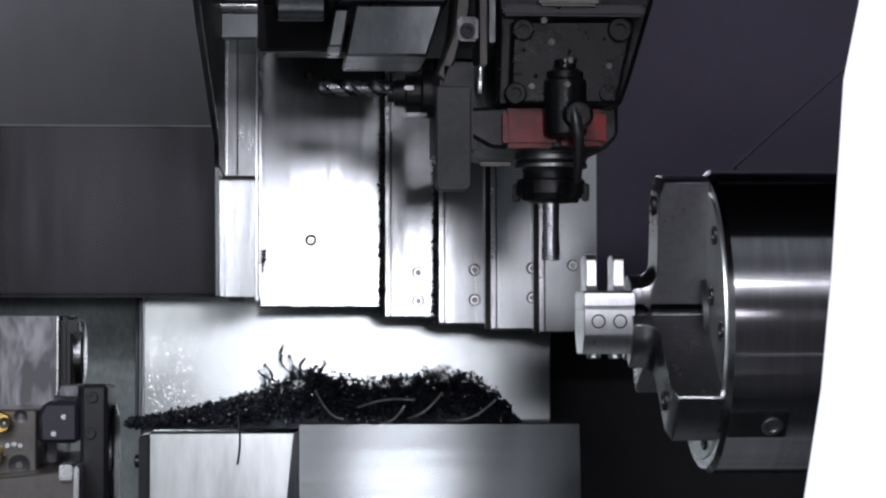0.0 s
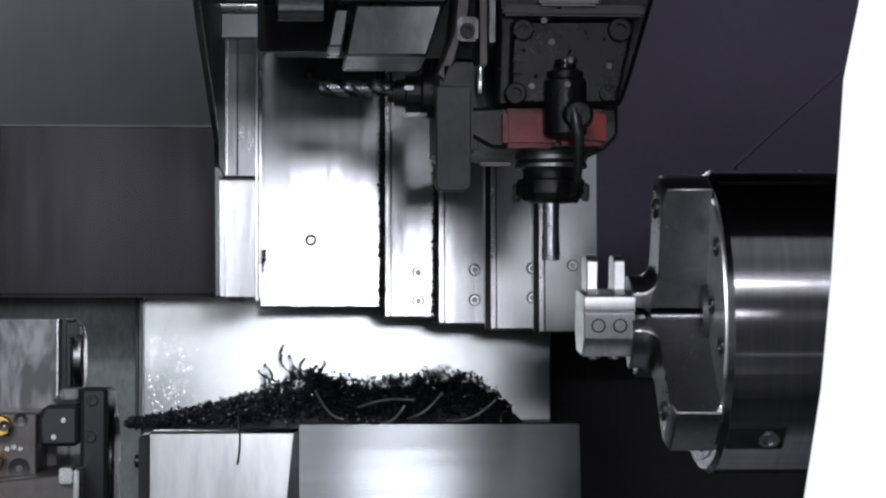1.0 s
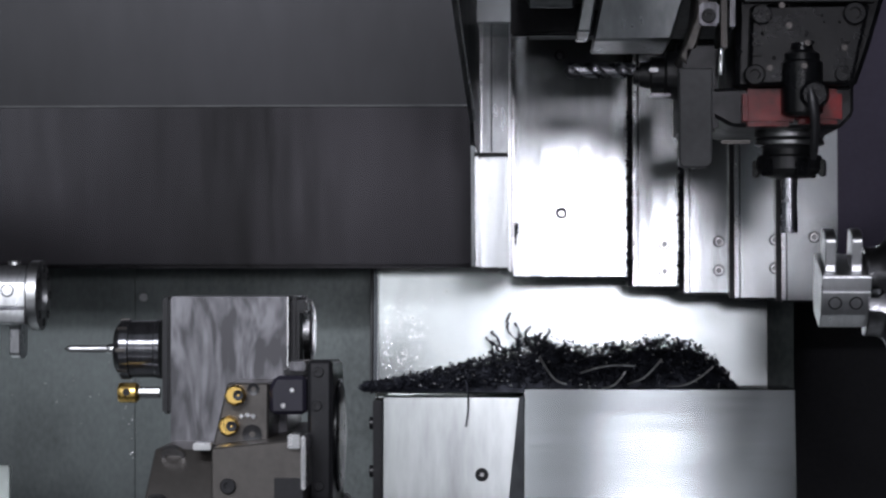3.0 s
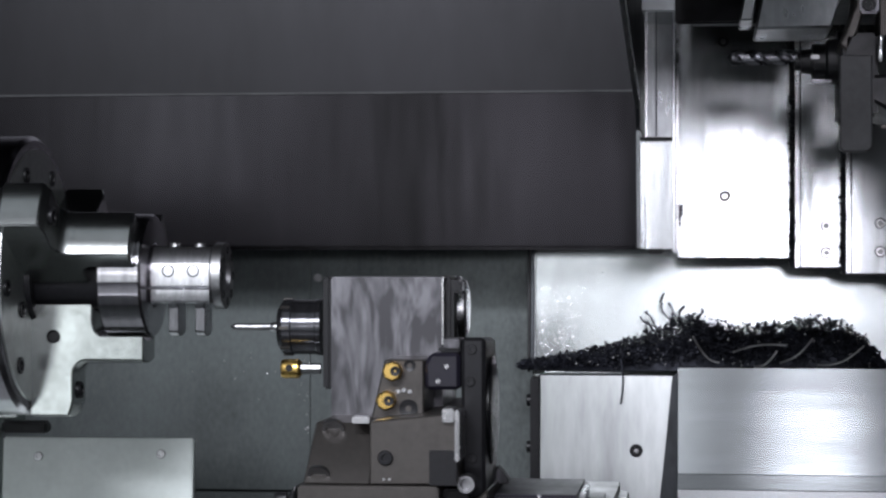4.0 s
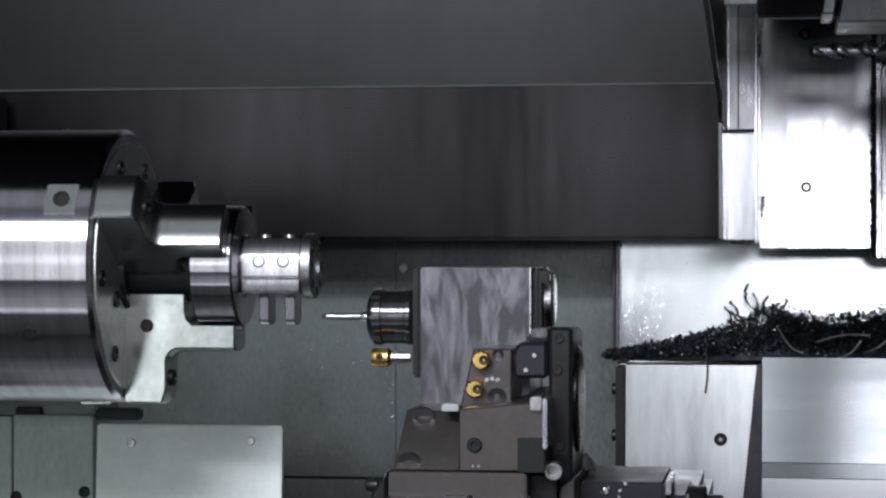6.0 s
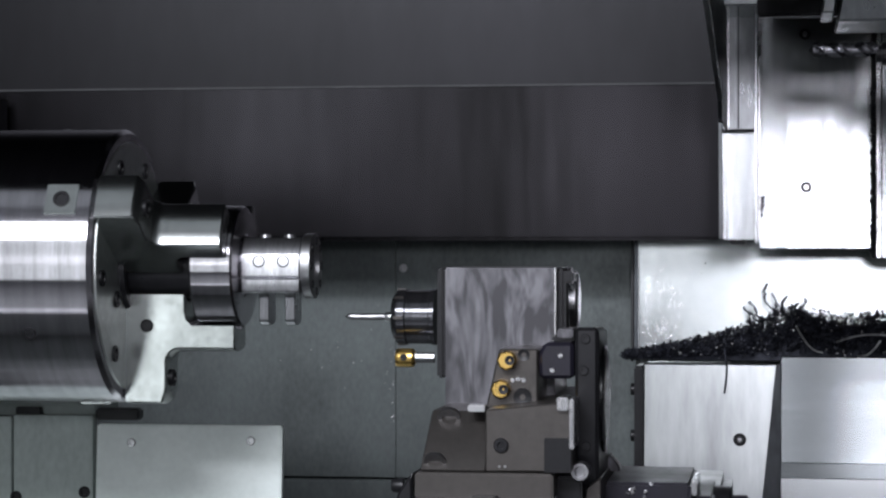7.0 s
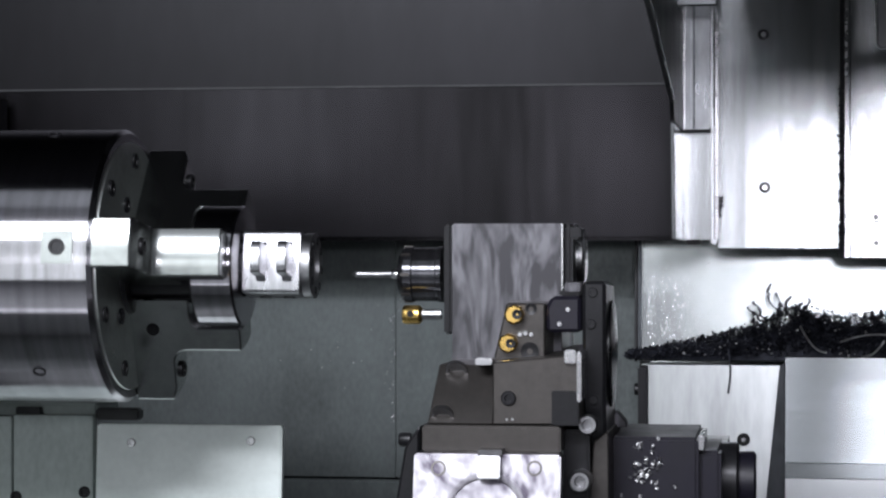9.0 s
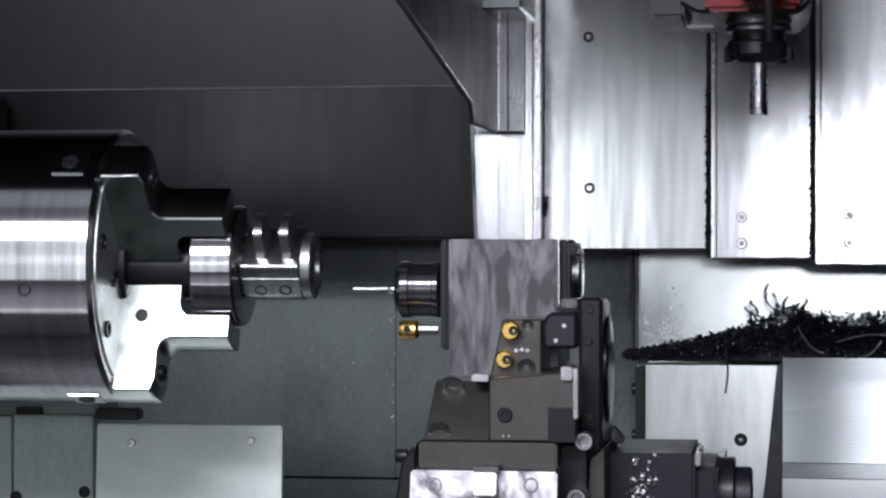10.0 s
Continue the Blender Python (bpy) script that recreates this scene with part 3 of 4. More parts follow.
def cover_box_high():
    c = thing("cover_box", "broad brushed stainless way cover beside the chip heap", "way cover", "way covers")
    x0, x1, z0, z1 = 0.0006, 0.30, 0.8067, 1.0377
    zb, zc = 0.9177, 0.9006
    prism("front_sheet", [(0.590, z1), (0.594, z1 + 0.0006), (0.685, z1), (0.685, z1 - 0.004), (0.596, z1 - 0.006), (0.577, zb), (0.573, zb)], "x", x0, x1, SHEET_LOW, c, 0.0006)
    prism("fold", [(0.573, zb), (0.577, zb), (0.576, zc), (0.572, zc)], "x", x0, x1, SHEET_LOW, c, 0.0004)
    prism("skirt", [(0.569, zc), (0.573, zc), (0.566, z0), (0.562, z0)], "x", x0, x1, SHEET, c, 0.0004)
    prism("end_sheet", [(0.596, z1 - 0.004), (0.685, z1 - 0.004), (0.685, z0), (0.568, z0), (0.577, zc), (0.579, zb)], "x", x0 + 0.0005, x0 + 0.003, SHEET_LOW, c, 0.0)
    for o in c.children:
        for v in o.data.vertices:
            v.co.y -= (v.co.x - x0) * 0.017
    return c


bed_sheet = bed_cover_sheet()
box_low = cover_box_low()
box_high = cover_box_high()

# chip heap on the covers
HEAP = [(-0.170, 0.002), (-0.140, 0.008), (-0.110, 0.014), (-0.066, 0.024), (-0.020, 0.036), (0.010, 0.052), (0.040, 0.055), (0.070, 0.047), (0.10, 0.048),
        (0.142, 0.052), (0.165, 0.058), (0.202, 0.050), (0.228, 0.034), (0.244, 0.010), (0.252, 0.0)]


def heap_height(x):
    for (a, h), (b, k) in zip(HEAP, HEAP[1:]):
        if a <= x <= b:
            return 1.08 * (h + (k - h) * (x - a) / (b - a)) + 0.001
    return 0.0


def chip_heap():
    heap = thing("chip_heap", "heap of dark blued steel turning chips lying on the way cover", "chip heap")
    heap["kind"] = "stuff"
    rng = random.Random(4)
    off = -0.012
    base = 1.0354
    # solid core
    bm = bmesh.new()
    grid = []
    for i in range(70):
        x = -0.168 + 0.418 * i / 69
        row = []
        for j in range(9):
            u = j / 8
            y = 0.602 + 0.004 * (j > 0) + 0.072 * u
            h = 0 if j == 0 else heap_height(x) * 0.86 * (math.sin(math.pi * (0.15 + 0.75 * u))) * (0.9 + 0.25 * noise.noise(Vector((x * 60, y * 60, 1))))
            row.append(bm.verts.new((x + off, y, base - 0.002 + max(0, h))))
        grid.append(row)
    for a, b in zip(grid, grid[1:]):
        for j in range(8):
            bm.faces.new((a[j], a[j + 1], b[j + 1], b[j]))
    part("core", bm, CHIP, heap)
    # loose curls
    verts, faces = [], []

    def curl(p, ax, r, pitch, turns, w, n):
        ax = ax.normalized()
        u = ax.orthogonal().normalized()
        v = ax.cross(u)
        s = len(verts)
        ph = rng.uniform(0, 6.28)
        for k in range(n + 1):
            a = ph + 2 * math.pi * turns * k / n
            rr = r * (1 - 0.3 * k / n)
            c = p + ax * pitch * turns * k / n + (u * math.cos(a) + v * math.sin(a)) * rr
            verts.append(c)
            verts.append(c + ax * w + (u * math.cos(a) + v * math.sin(a)) * w * 0.3)
        for k in range(n):
            q = s + 2 * k
            faces.append((q, q + 1, q + 3, q + 2))
    for _ in range(7000):
        x = -0.17 + 0.42 * rng.random()
        u = rng.random() ** 1.7
        h = heap_height(x)
        top = h * math.sin(math.pi * (0.15 + 0.75 * u))
        z = base + top * rng.random() ** 0.55 + rng.uniform(-0.001, 0.0025)
        p = Vector((x + off, 0.602 + 0.074 * u, max(base + 0.0005, z)))
        ax = Vector((rng.gauss(0, 1), rng.gauss(0, 1), rng.gauss(0, 0.7)))
        curl(p, ax, rng.uniform(0.0008, 0.0026), rng.uniform(0.001, 0.0026), rng.uniform(1.0, 2.6), rng.uniform(0.0006, 0.0014), 11)
    # curls that stand up from the crest
    for sx, sz, lean, n in ((-0.020, 0.044, -0.5, 6), (-0.008, 0.052, -0.55, 9), (-0.014, 0.050, -0.9, 7), (0.004, 0.056, -0.25, 13), (0.008, 0.056, -0.1, 9), (0.012, 0.056, 0.25, 8), (0.034, 0.054, 0.35, 8), (0.030, 0.054, 0.05, 6), (0.178, 0.057, -0.3, 4), (0.190, 0.054, 0.1, 4), (0.024, 0.055, -0.6, 5), (0.160, 0.057, 0.2, 3), (0.205, 0.048, 0.5, 4), (0.238, 0.02, 0.8, 3), (0.12, 0.049, -0.3, 3)):
        p = Vector((sx + off, 0.635, base + sz - 0.008))
        for k in range(n):
            ax = Vector((lean + rng.uniform(-1.1, 1.1), rng.uniform(-0.5, 0.5), 0.9)).normalized()
            curl(p, ax, rng.uniform(0.0010, 0.0019), 0.0015, 2.4, rng.uniform(0.0008, 0.0014), 16)
            if k % 3 == 2:
                curl(p, Vector((rng.uniform(-1, 1), 0, 0.4)), 0.0011, 0.0014, 2, 0.0008, 12)
            p = p + ax * 0.0036
    me = bpy.data.meshes.new("curls")
    me.from_pydata([tuple(v) for v in verts], [], faces)
    me.materials.append(CHIP)
    o = new("curls", me)
    o.parent = heap
    # brighter curls among the dark ones
    verts.clear()
    faces.clear()
    for _ in range(70):
        x = -0.16 + 0.40 * rng.random()
        h = heap_height(x)
        p = Vector((x + off, 0.598 + rng.uniform(-0.002, 0.006), base + 0.001 + h * 0.8 * rng.random()))
        curl(p, Vector((rng.gauss(0, 1), rng.gauss(0, 1), rng.gauss(0, 0.5))), rng.uniform(0.0006, 0.0016), 0.0016, rng.uniform(0.6, 1.8), rng.uniform(0.0004, 0.0009), 9)
    me = bpy.data.meshes.new("bright_curls")
    me.from_pydata([tuple(v) for v in verts], [], faces)
    me.materials.append(CHIP_PALE)
    o = new("bright_curls", me)
    o.parent = heap
    # long bright strands
    for x0, z0, x1, z1, sag in ((0.030, 0.038, 0.060, 0.008, -0.008), (0.128, 0.008, 0.165, 0.036, -0.006), (0.170, 0.006, 0.222, 0.028, -0.008), (0.075, 0.020, 0.135, 0.028, 0.004), (0.10, 0.004, 0.125, 0.022, -0.006)):
        pts = []
        for k in range(15):
            f = k / 14
            pts.append((x0 + (x1 - x0) * f + off, 0.588 + 0.003 * math.sin(5 * f), base + z0 + (z1 - z0) * f + sag * math.sin(math.pi * f)))
        part("strand", tube_bm(pts, 0.0012, 6), CHIP_PALE, heap, "long pale curled chip")
    pts = [(-0.052 + 0.0025 * math.sin(3.2 * f) + off, 0.592 - 0.004 * f, base + 0.012 - 0.052 * f) for f in [k / 16 for k in range(17)]]
    part("strand", tube_bm(pts, 0.0011, 6), CHIP, heap, "dark chip hanging over the edge")
    return heap


heap = chip_heap()


# ---------------------------------------------------------------- travelling column covers
def column_frame():
    c = thing("column_cover", "folded stainless side cover of the travelling column", "way cover")
    z0 = 1.172
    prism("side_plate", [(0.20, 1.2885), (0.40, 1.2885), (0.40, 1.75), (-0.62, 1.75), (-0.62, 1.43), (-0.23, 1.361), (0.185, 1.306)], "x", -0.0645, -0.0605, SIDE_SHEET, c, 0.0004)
    prism("edge_trim", [(-0.62, 1.43), (-0.23, 1.361), (0.185, 1.306), (0.185, 1.3092), (-0.23, 1.3642), (-0.62, 1.4332)], "x", -0.0604, -0.0592, CHROME, c, 0.0003)
    prism("side_strip", [(0.23, z0), (0.40, z0), (0.40, 1.2865), (0.20, 1.2865)], "x", -0.0645, -0.0605, SHEET, c, 0.0004)
    box("front_strip", -0.0600, -0.0315, z0, 1.2865, 0.40, 0.404, SHEET_SMEAR, c, 0.001)
    box("upper_strip", -0.0600, -0.0315, 1.289, 1.41, 0.385, 0.390, SHEET_DULL, c, 0.001)
    box("fold", -0.0600, -0.0315, 1.2865, 1.2895, 0.383, 0.404, BLACK, c, 0.0005)
    box("return_sheet", -0.0310, -0.0290, z0 - 0.004, 1.75, 0.395, 0.565, SHEET, c, 0.0005)
    # dark and bright bands reflected in the return sheet, built as thin strips
    box("return_groove", -0.0291, -0.0283, z0, 1.75, 0.452, 0.459, BLACK, c, 0.0002)
    box("return_fold", -0.0292, -0.0262, z0, 1.75, 0.498, 0.512, CHROME, c, 0.001)
    box("return_groove", -0.0291, -0.0283, z0, 1.75, 0.540, 0.546, BLACK, c, 0.0002)
    rng = random.Random(17)
    bm = bmesh.new()
    for k in range(34):
        mm = Matrix.Translation((-0.0262 + rng.gauss(0, 0.0016), 0.553 + rng.uniform(-0.003, 0.002), 1.2125 + rng.gauss(0, 0.0065))) @ Euler((rng.random() * 6, rng.random() * 6, 0)).to_matrix().to_4x4() @ Matrix.Diagonal((0.0010, 0.0014, 0.0024, 1))
        bmesh.ops.create_icosphere(bm, subdivisions=1, radius=1, matrix=mm)
    part("chip_clot", bm, CHIP, c, "dark chips caught in the fold")
    prism("top_box", [(0.260, 1.408), (0.40, 1.408), (0.40, 1.434), (0.267, 1.434)], "x", -0.0620, -0.020, SHEET, c, 0.002)
    lathe("top_edge", [(-0.066, 0.003), (-0.065, 0.0055), (-0.021, 0.0055), (-0.020, 0.003)], CHROME, c, 24, "x", (0, 0.266, 1.439))
    for x, mat in ((-0.0595, CHROME), (-0.053, SHEET_DULL), (-0.0490, SIDE_SHEET)):
        box("rib", x, x + 0.0016, 1.29, 1.408, 0.380, 0.386, mat, c, 0.0005)
    box("foot_seal", -0.058, -0.040, z0 - 0.005, z0, 0.39, 0.41, BLACK, c, 0.002)
    return c


def cover_plate(x0, x1, z0, y, smear, screws, lip=True, ragged=0):
    p = thing("cover_plate", "smeared stainless telescopic cover plate behind the milling head", "way cover", "telescopic cover plates")
    box("sheet", x0, x1, z0, 1.75, y, y + 0.003, smear, p, 0.0006)
    if lip:
        box("lip", x0 - 0.0006, x0 + 0.0022, z0, 1.75, y - 0.004, y + 0.003, CHROME, p, 0.0008)
        box("wiper", x0 - 0.0065, x0 - 0.001, z0 - 0.001, 1.75, y - 0.001, y + 0.008, BLACK, p, 0.001)
        box("lip_groove", x0 + 0.0045, x0 + 0.0058, z0, 1.75, y - 0.0006, y + 0.002, BLACK, p, 0.0002)
    box("bottom_edge", x0, x1, z0 - 0.0022, z0 - 0.0004, y + 0.0002, y + 0.01, BLACK, p, 0.0004)
    for x, z in screws:
        lathe("screw_ring", [(y + 0.001, 0.0062), (y - 0.0006, 0.0062), (y - 0.0006, 0.004)], BLACK, p, 20, "y", (x, 0, z))
        screw(x, z, y - 0.0004, 0.0054, p, CHROME if lip else BLACK)
        screw(x, z, y - 0.0022, 0.0030 if lip else 0.0036, p, SCREW if lip else CHROME, "pin", lip)
    if ragged:
        rng = random.Random(ragged)
        bm = bmesh.new()
        for k in range(260):
            z = z0 + 0.002 + rng.random() ** 1.3 * 0.19
            c = Vector((x0 - 0.004 + rng.gauss(-0.0004, 0.0014), y - 0.002 + rng.uniform(-0.001, 0.002), z))
            mm = Matrix.Translation(c) @ Euler((rng.random() * 6, rng.random() * 6, 0)).to_matrix().to_4x4() @ Matrix.Diagonal((0.0014, 0.0018, 0.003, 1))
            bmesh.ops.create_icosphere(bm, subdivisions=1, radius=1, matrix=mm)
        part("chip_crust", bm, CHIP, p, "dark chips stuck along the edge")
    lean(p, z0)
    return p


column = column_frame()
plate_a = cover_plate(-0.0275, 0.165, 1.163, 0.560, SHEET_SMEAR, ((0.0247, 1.2322), (0.0233, 1.4066)), False)
plate_b = cover_plate(0.1035, 0.235, 1.1525, 0.550, SHEET_SMEAR, ((0.1371, 1.1982), (0.1371, 1.1683)), True, 3)
plate_c = cover_plate(0.1590, 0.285, 1.1455, 0.540, SHEET_SMEAR, ((0.1957, 1.2008), (0.1957, 1.1694)), True, 5)
plate_d = cover_plate(0.2125, 0.300, 1.1400, 0.530, SHEET, ((0.2553, 1.2024), (0.2552, 1.1718)), True)
plate_e = cover_plate(0.2620, 0.322, 1.1370, 0.520, SHEET, ((0.2967, 1.2053),), True)


# ---------------------------------------------------------------- lower turret (drawn at its highest stand)
def turret():
    t = thing("turret", "dark oily tool turret with drill holder and brass nozzles", "tool turret")
    # live tool unit
    blk = box("tool_block", -0.2914, -0.1939, 1.0580, 1.1845, -0.06, 0.055, BLOCK, t, 0.0012, "grey steel drill block with oily smears")
    box("block_rim", -0.1940, -0.1928, 1.1227, 1.1844, -0.0615, -0.055, CHROME, blk, 0.0003)
    box("back_plate", -0.3000, -0.2931, 1.0860, 1.1842, -0.052, 0.05, BLACK, t, 0.002)
    box("rear_plate", -0.1936, -0.1848, 1.1225, 1.1840, -0.052, 0.05, BLACK, t, 0.003)
    cx0, cz = -0.3080, 1.1388
    col = lathe("collet_chuck", [(cx0, 0.0255), (cx0 - 0.004, 0.0255), (cx0 - 0.005, 0.0245), (cx0 - 0.026, 0.0245), (cx0 - 0.027, 0.0255), (cx0 - 0.034, 0.0255), (cx0 - 0.036, 0.024), (cx0 - 0.040, 0.018), (cx0 - 0.040, 0.005)],
                BLACK_TURNED, t, 48, "x", (0, 0, cz), "black collet chuck")
    for k in range(8):
        a = 2 * math.pi * k / 8
        o = part("collet_slot", box_bm(cx0 - 0.0362, cx0 - 0.028, -0.0015, 0.0015, -0.0262, -0.0235, 0.0003), BROWN_STEEL, col)
        o.matrix_basis = Matrix.Translation((0, 0, cz)) @ pose(0, 0, 0, math.degrees(a))
    dx1 = -0.3936
    bm = fluted_bm(0, cx0 - 0.040 - dx1, 0.0032, 0.7, 20, 36, 0.96, 2, 0.10)
    d = part("drill", bm, SCREW, t, "short bright drill")
    d.matrix_basis = Matrix.Translation((cx0 - 0.040, 0, cz)) @ pose(0, 0, 0, 0, 0, 180)
    lathe("drill_collar", [(cx0 - 0.040, 0.0045), (cx0 - 0.046, 0.0043), (cx0 - 0.048, 0.0036)], CHROME, t, 24, "x", (0, 0, cz))
    # rear bearing cap
    rx, rz = -0.1894, 1.1548
    lathe("rear_cap", [(rx, 0.030), (rx + 0.004, 0.030), (rx + 0.005, 0.027), (rx + 0.0105, 0.026), (rx + 0.012, 0.020), (rx + 0.012, 0.001)], CHROME, t, 40, "x", (0, 0, rz))
    box("cap_clip", -0.1898, -0.1777, 1.1705, 1.1816, -0.05, -0.03, BLACK, t, 0.002)
    # brass nozzle on the back plate
    nx, nz = -0.3313, 1.1028
    noz = lathe("nozzle", [(nx - 0.009, 0.004), (nx - 0.009, 0.0075), (nx - 0.007, 0.0085), (nx + 0.006, 0.0085), (nx + 0.0085, 0.006)], BRASS, t, 24, "x", (0, -0.03, nz), "brass coolant nozzle")
    lathe("nozzle_hole", [(-0.0001, 0.0032), (-0.0011, 0.0032), (-0.0011, 0.0001)], BLACK, noz, 14, "y", (nx - 0.001, -0.0384, nz + 0.001))
    lathe("nozzle_stem", [(nx + 0.008, 0.0048), (nx + 0.026, 0.0048)], CHROME, noz, 8, "x", (0, -0.03, nz))
    # holder body
    body = [(-0.2385, 1.0681), (-0.1785, 1.0741), (-0.1663, 1.0742), (-0.1663, 1.0175), (-0.2385, 1.0167)]
    prism("holder_body", body, "y", -0.19, 0.06, BROWN_STEEL, t, 0.0012)
    xa, za = -0.2889, 1.0643
    xb, zb = -0.2936, 1.0168
    xc = body[0][0] - 0.0004
    # sloped clamp face beside the body
    bm = bmesh.new()
    q = [(xa, -0.15, za), (xc, -0.15, za), (xc, -0.187, zb), (xb, -0.187, zb)]
    f = [bm.verts.new(v) for v in q]
    g = [bm.verts.new((v[0], 0.05, v[2])) for v in q]
    bm.faces.new(f)
    bm.faces.new(g[::-1])
    for i in range(4):
        bm.faces.new((f[i], f[(i + 1) % 4], g[(i + 1) % 4], g[i]))
    bmesh.ops.recalc_face_normals(bm, faces=bm.faces[:])
    cl = part("clamp_wedge", bevelled(bm, 0.001, 1), BROWN_STEEL, t)
    for px, yy in (((-0.2737, 1.0594), -0.1555), ((-0.2817, 1.0236), -0.1825)):
        s = lathe("clamp_bolt", [(0.002, 0.0092), (-0.0012, 0.0092), (-0.0012, 0.0066), (0.001, 0.006), (0.001, 0.0001)], SCREW, cl, 20, "y", (0, 0, 0))
        s.matrix_basis = Matrix.Translation((px[0], yy, px[1])) @ pose(0, 0, 0, 35)
    sx, sz = -0.2253, 1.0388
    screw(sx, sz, -0.19, 0.0062, t, BLACK, "body_bolt")
    for px in ((-0.2267, 1.0182), (-0.2220, 1.0183)):
        screw(px[0], px[1] + 0.003, -0.19, 0.0012, t, CHROME, "pin", False)
    box("recess_plate", -0.1892, -0.1668, 1.0169, 1.0455, -0.1945, -0.185, BLACK, t, 0.0008)
    box("edge_bar", -0.1682, -0.1645, 1.0364, 1.0781, -0.197, -0.15, CHROME, t, 0.001)
    box("key_plate", -0.2553, -0.2410, 1.0652, 1.0707, -0.175, -0.15, CHROME, t, 0.0008)
    box("key_plate", -0.1785, -0.1691, 1.0681, 1.0792, -0.196, -0.16, CHROME, t, 0.0008)
    # inclined nozzle block
    pts = [(-0.2337, 1.1160), (-0.2006, 1.1161), (-0.2006, 1.0654), (-0.2454, 1.0651)]
    prism("nozzle_block", pts, "y", -0.135, -0.062, BROWN_STEEL, t, 0.0015)
    for (bx, bz), r in (((-0.2261, 1.1068), 0.0078), ((-0.2314, 1.0822), 0.0076)):
        nb = lathe("brass_plug", [(-0.133, r * 1.08), (-0.145, r * 1.08), (-0.1465, r * 0.9), (-0.1465, 0.0001)], BRASS, t, 8, "y", (bx, 0, bz), "brass coolant plug")
        lathe("plug_hole", [(-0.1460, 0.0042), (-0.1472, 0.0042), (-0.1472, 0.0028), (-0.1462, 0.0001)], BLACK, nb, 16, "y", (bx + r * 0.35, 0, bz))
    for px in ((-0.2222, 1.0895), (-0.2126, 1.0895), (-0.2174, 1.0905)):
        screw(px[0], px[1], -0.135, 0.0022, t, CHROME, "small_screw", False)
    hx, hz = -0.2126, 1.1111
    lathe("hole", [(-0.1349, 0.005), (-0.1358, 0.005), (-0.1345, 0.0001)], BLACK, t, 16, "y", (hx, 0, hz))
    hx, hz = -0.2136, 1.0751
    lathe("hole", [(-0.1349, 0.008), (-0.1362, 0.008), (-0.1345, 0.0001)], BLACK, t, 16, "y", (hx, 0, hz))
    pts = [(-0.1938, 1.1223), (-0.1689, 1.1224), (-0.1689, 1.0919), (-0.1976, 1.0917), (-0.1986, 1.1123)]
    prism("dark_block", pts, "y", -0.15, -0.06, PURPLE_BOX, t, 0.003)
    for px in ((-0.1870, 1.0988), (-0.1799, 1.1112)):
        screw(px[0], px[1], -0.15, 0.0022, t, CHROME, "small_screw", False)
    box("tan_shim", -0.1832, -0.1698, 1.1260, 1.1337, -0.145, -0.10, BLOCK, t, 0.001)
    box("shim_base", -0.1880, -0.1693, 1.1212, 1.1289, -0.14, -0.10, BLACK, t, 0.002)
    # turret disc seen edge-on
    dx0, dx1, dz0, dz1 = -0.1679, -0.1479, 1.0282, 1.1353
    prism("disc", [(-0.15, dz0), (-0.15, dz1), (-0.06, dz1 - 0.003), (-0.04, dz1 - 0.03), (-0.04, dz0 - 0.10), (-0.12, dz0 - 0.10)], "x", dx0, dx1, BLACK, t, 0.003)
    lathe("disc_hub", [(dx1 - 0.001, 0.046), (dx1 + 0.002, 0.046), (dx1 + 0.003, 0.043), (dx1 + 0.003, 0.02)], HEAD_BLACK, t, 64, "x", (0, -0.095, (dz0 + dz1) / 2 - 0.01))
    for px in ((-0.1590, 1.1255), (-0.1604, 1.0989), (-0.1585, 1.0354)):
        screw(px[0], px[1], -0.15, 0.0042, t, BLACK, "disc_screw")
    # lower body and next station
    box("lower_body", -0.2960, -0.1812, 0.9945, 1.0163, -0.20, 0.06, BROWN_STEEL, t, 0.0015)
    prism("side_wing", [(-0.3234, 0.9438), (-0.3147, 0.9962), (-0.3022, 1.0144), (-0.3022, 0.9442)], "y", -0.175, 0.04, BLACK, t, 0.002)
    kx, kz = -0.3220, 1.0009
    lathe("wing_knob", [(kx, 0.005), (kx + 0.002, 0.006), (kx + 0.010, 0.006)], BLACK, t, 16, "x", (0, -0.16, kz))
    st = box("station_plate", -0.2998, -0.1793, 0.9244, 0.9947, -0.22, -0.19, STATION, t, 0.0015, "bright worn tool station face")
    bx, bz = -0.2393, 0.9454
    lathe("station_bore", [(-0.2195, 0.036), (-0.2215, 0.036), (-0.2215, 0.031), (-0.2212, 0.030), (-0.205, 0.029), (-0.205, 0.0001)], STATION, st, 56, "y", (bx, 0, bz))
    for px in ((-0.2793, 0.9830), (-0.2004, 0.9841)):
        lathe("station_hole", [(-0.2195, 0.0062), (-0.2206, 0.0062), (-0.2206, 0.0046), (-0.214, 0.0044), (-0.214, 0.0001)], BROWN_STEEL, st, 20, "y", (px[0], 0, px[1]))
    box("drive_key", -0.2456, -0.2275, 0.9764, 0.9945, -0.232, -0.215, SCREW, st, 0.001)
    box("key_slot", -0.2469, -0.2266, 0.9938, 0.9986, -0.226, -0.20, BLACK, st, 0.0008)
    for o in (st, *st.children):
        for v in o.data.vertices:
            v.co.y += (v.co.z - bz - 0.04) * 0.24
    # coolant fitting and motor
    fx, fz = -0.1614, 1.0162
    f1 = lathe("fitting", [(-0.16, 0.008), (-0.174, 0.008), (-0.176, 0.007), (-0.176, 0.005), (-0.168, 0.004), (-0.168, 0.0001)], SCREW, t, 20, "y", (fx, 0, fz))
    fx, fz = -0.1668, 0.9700
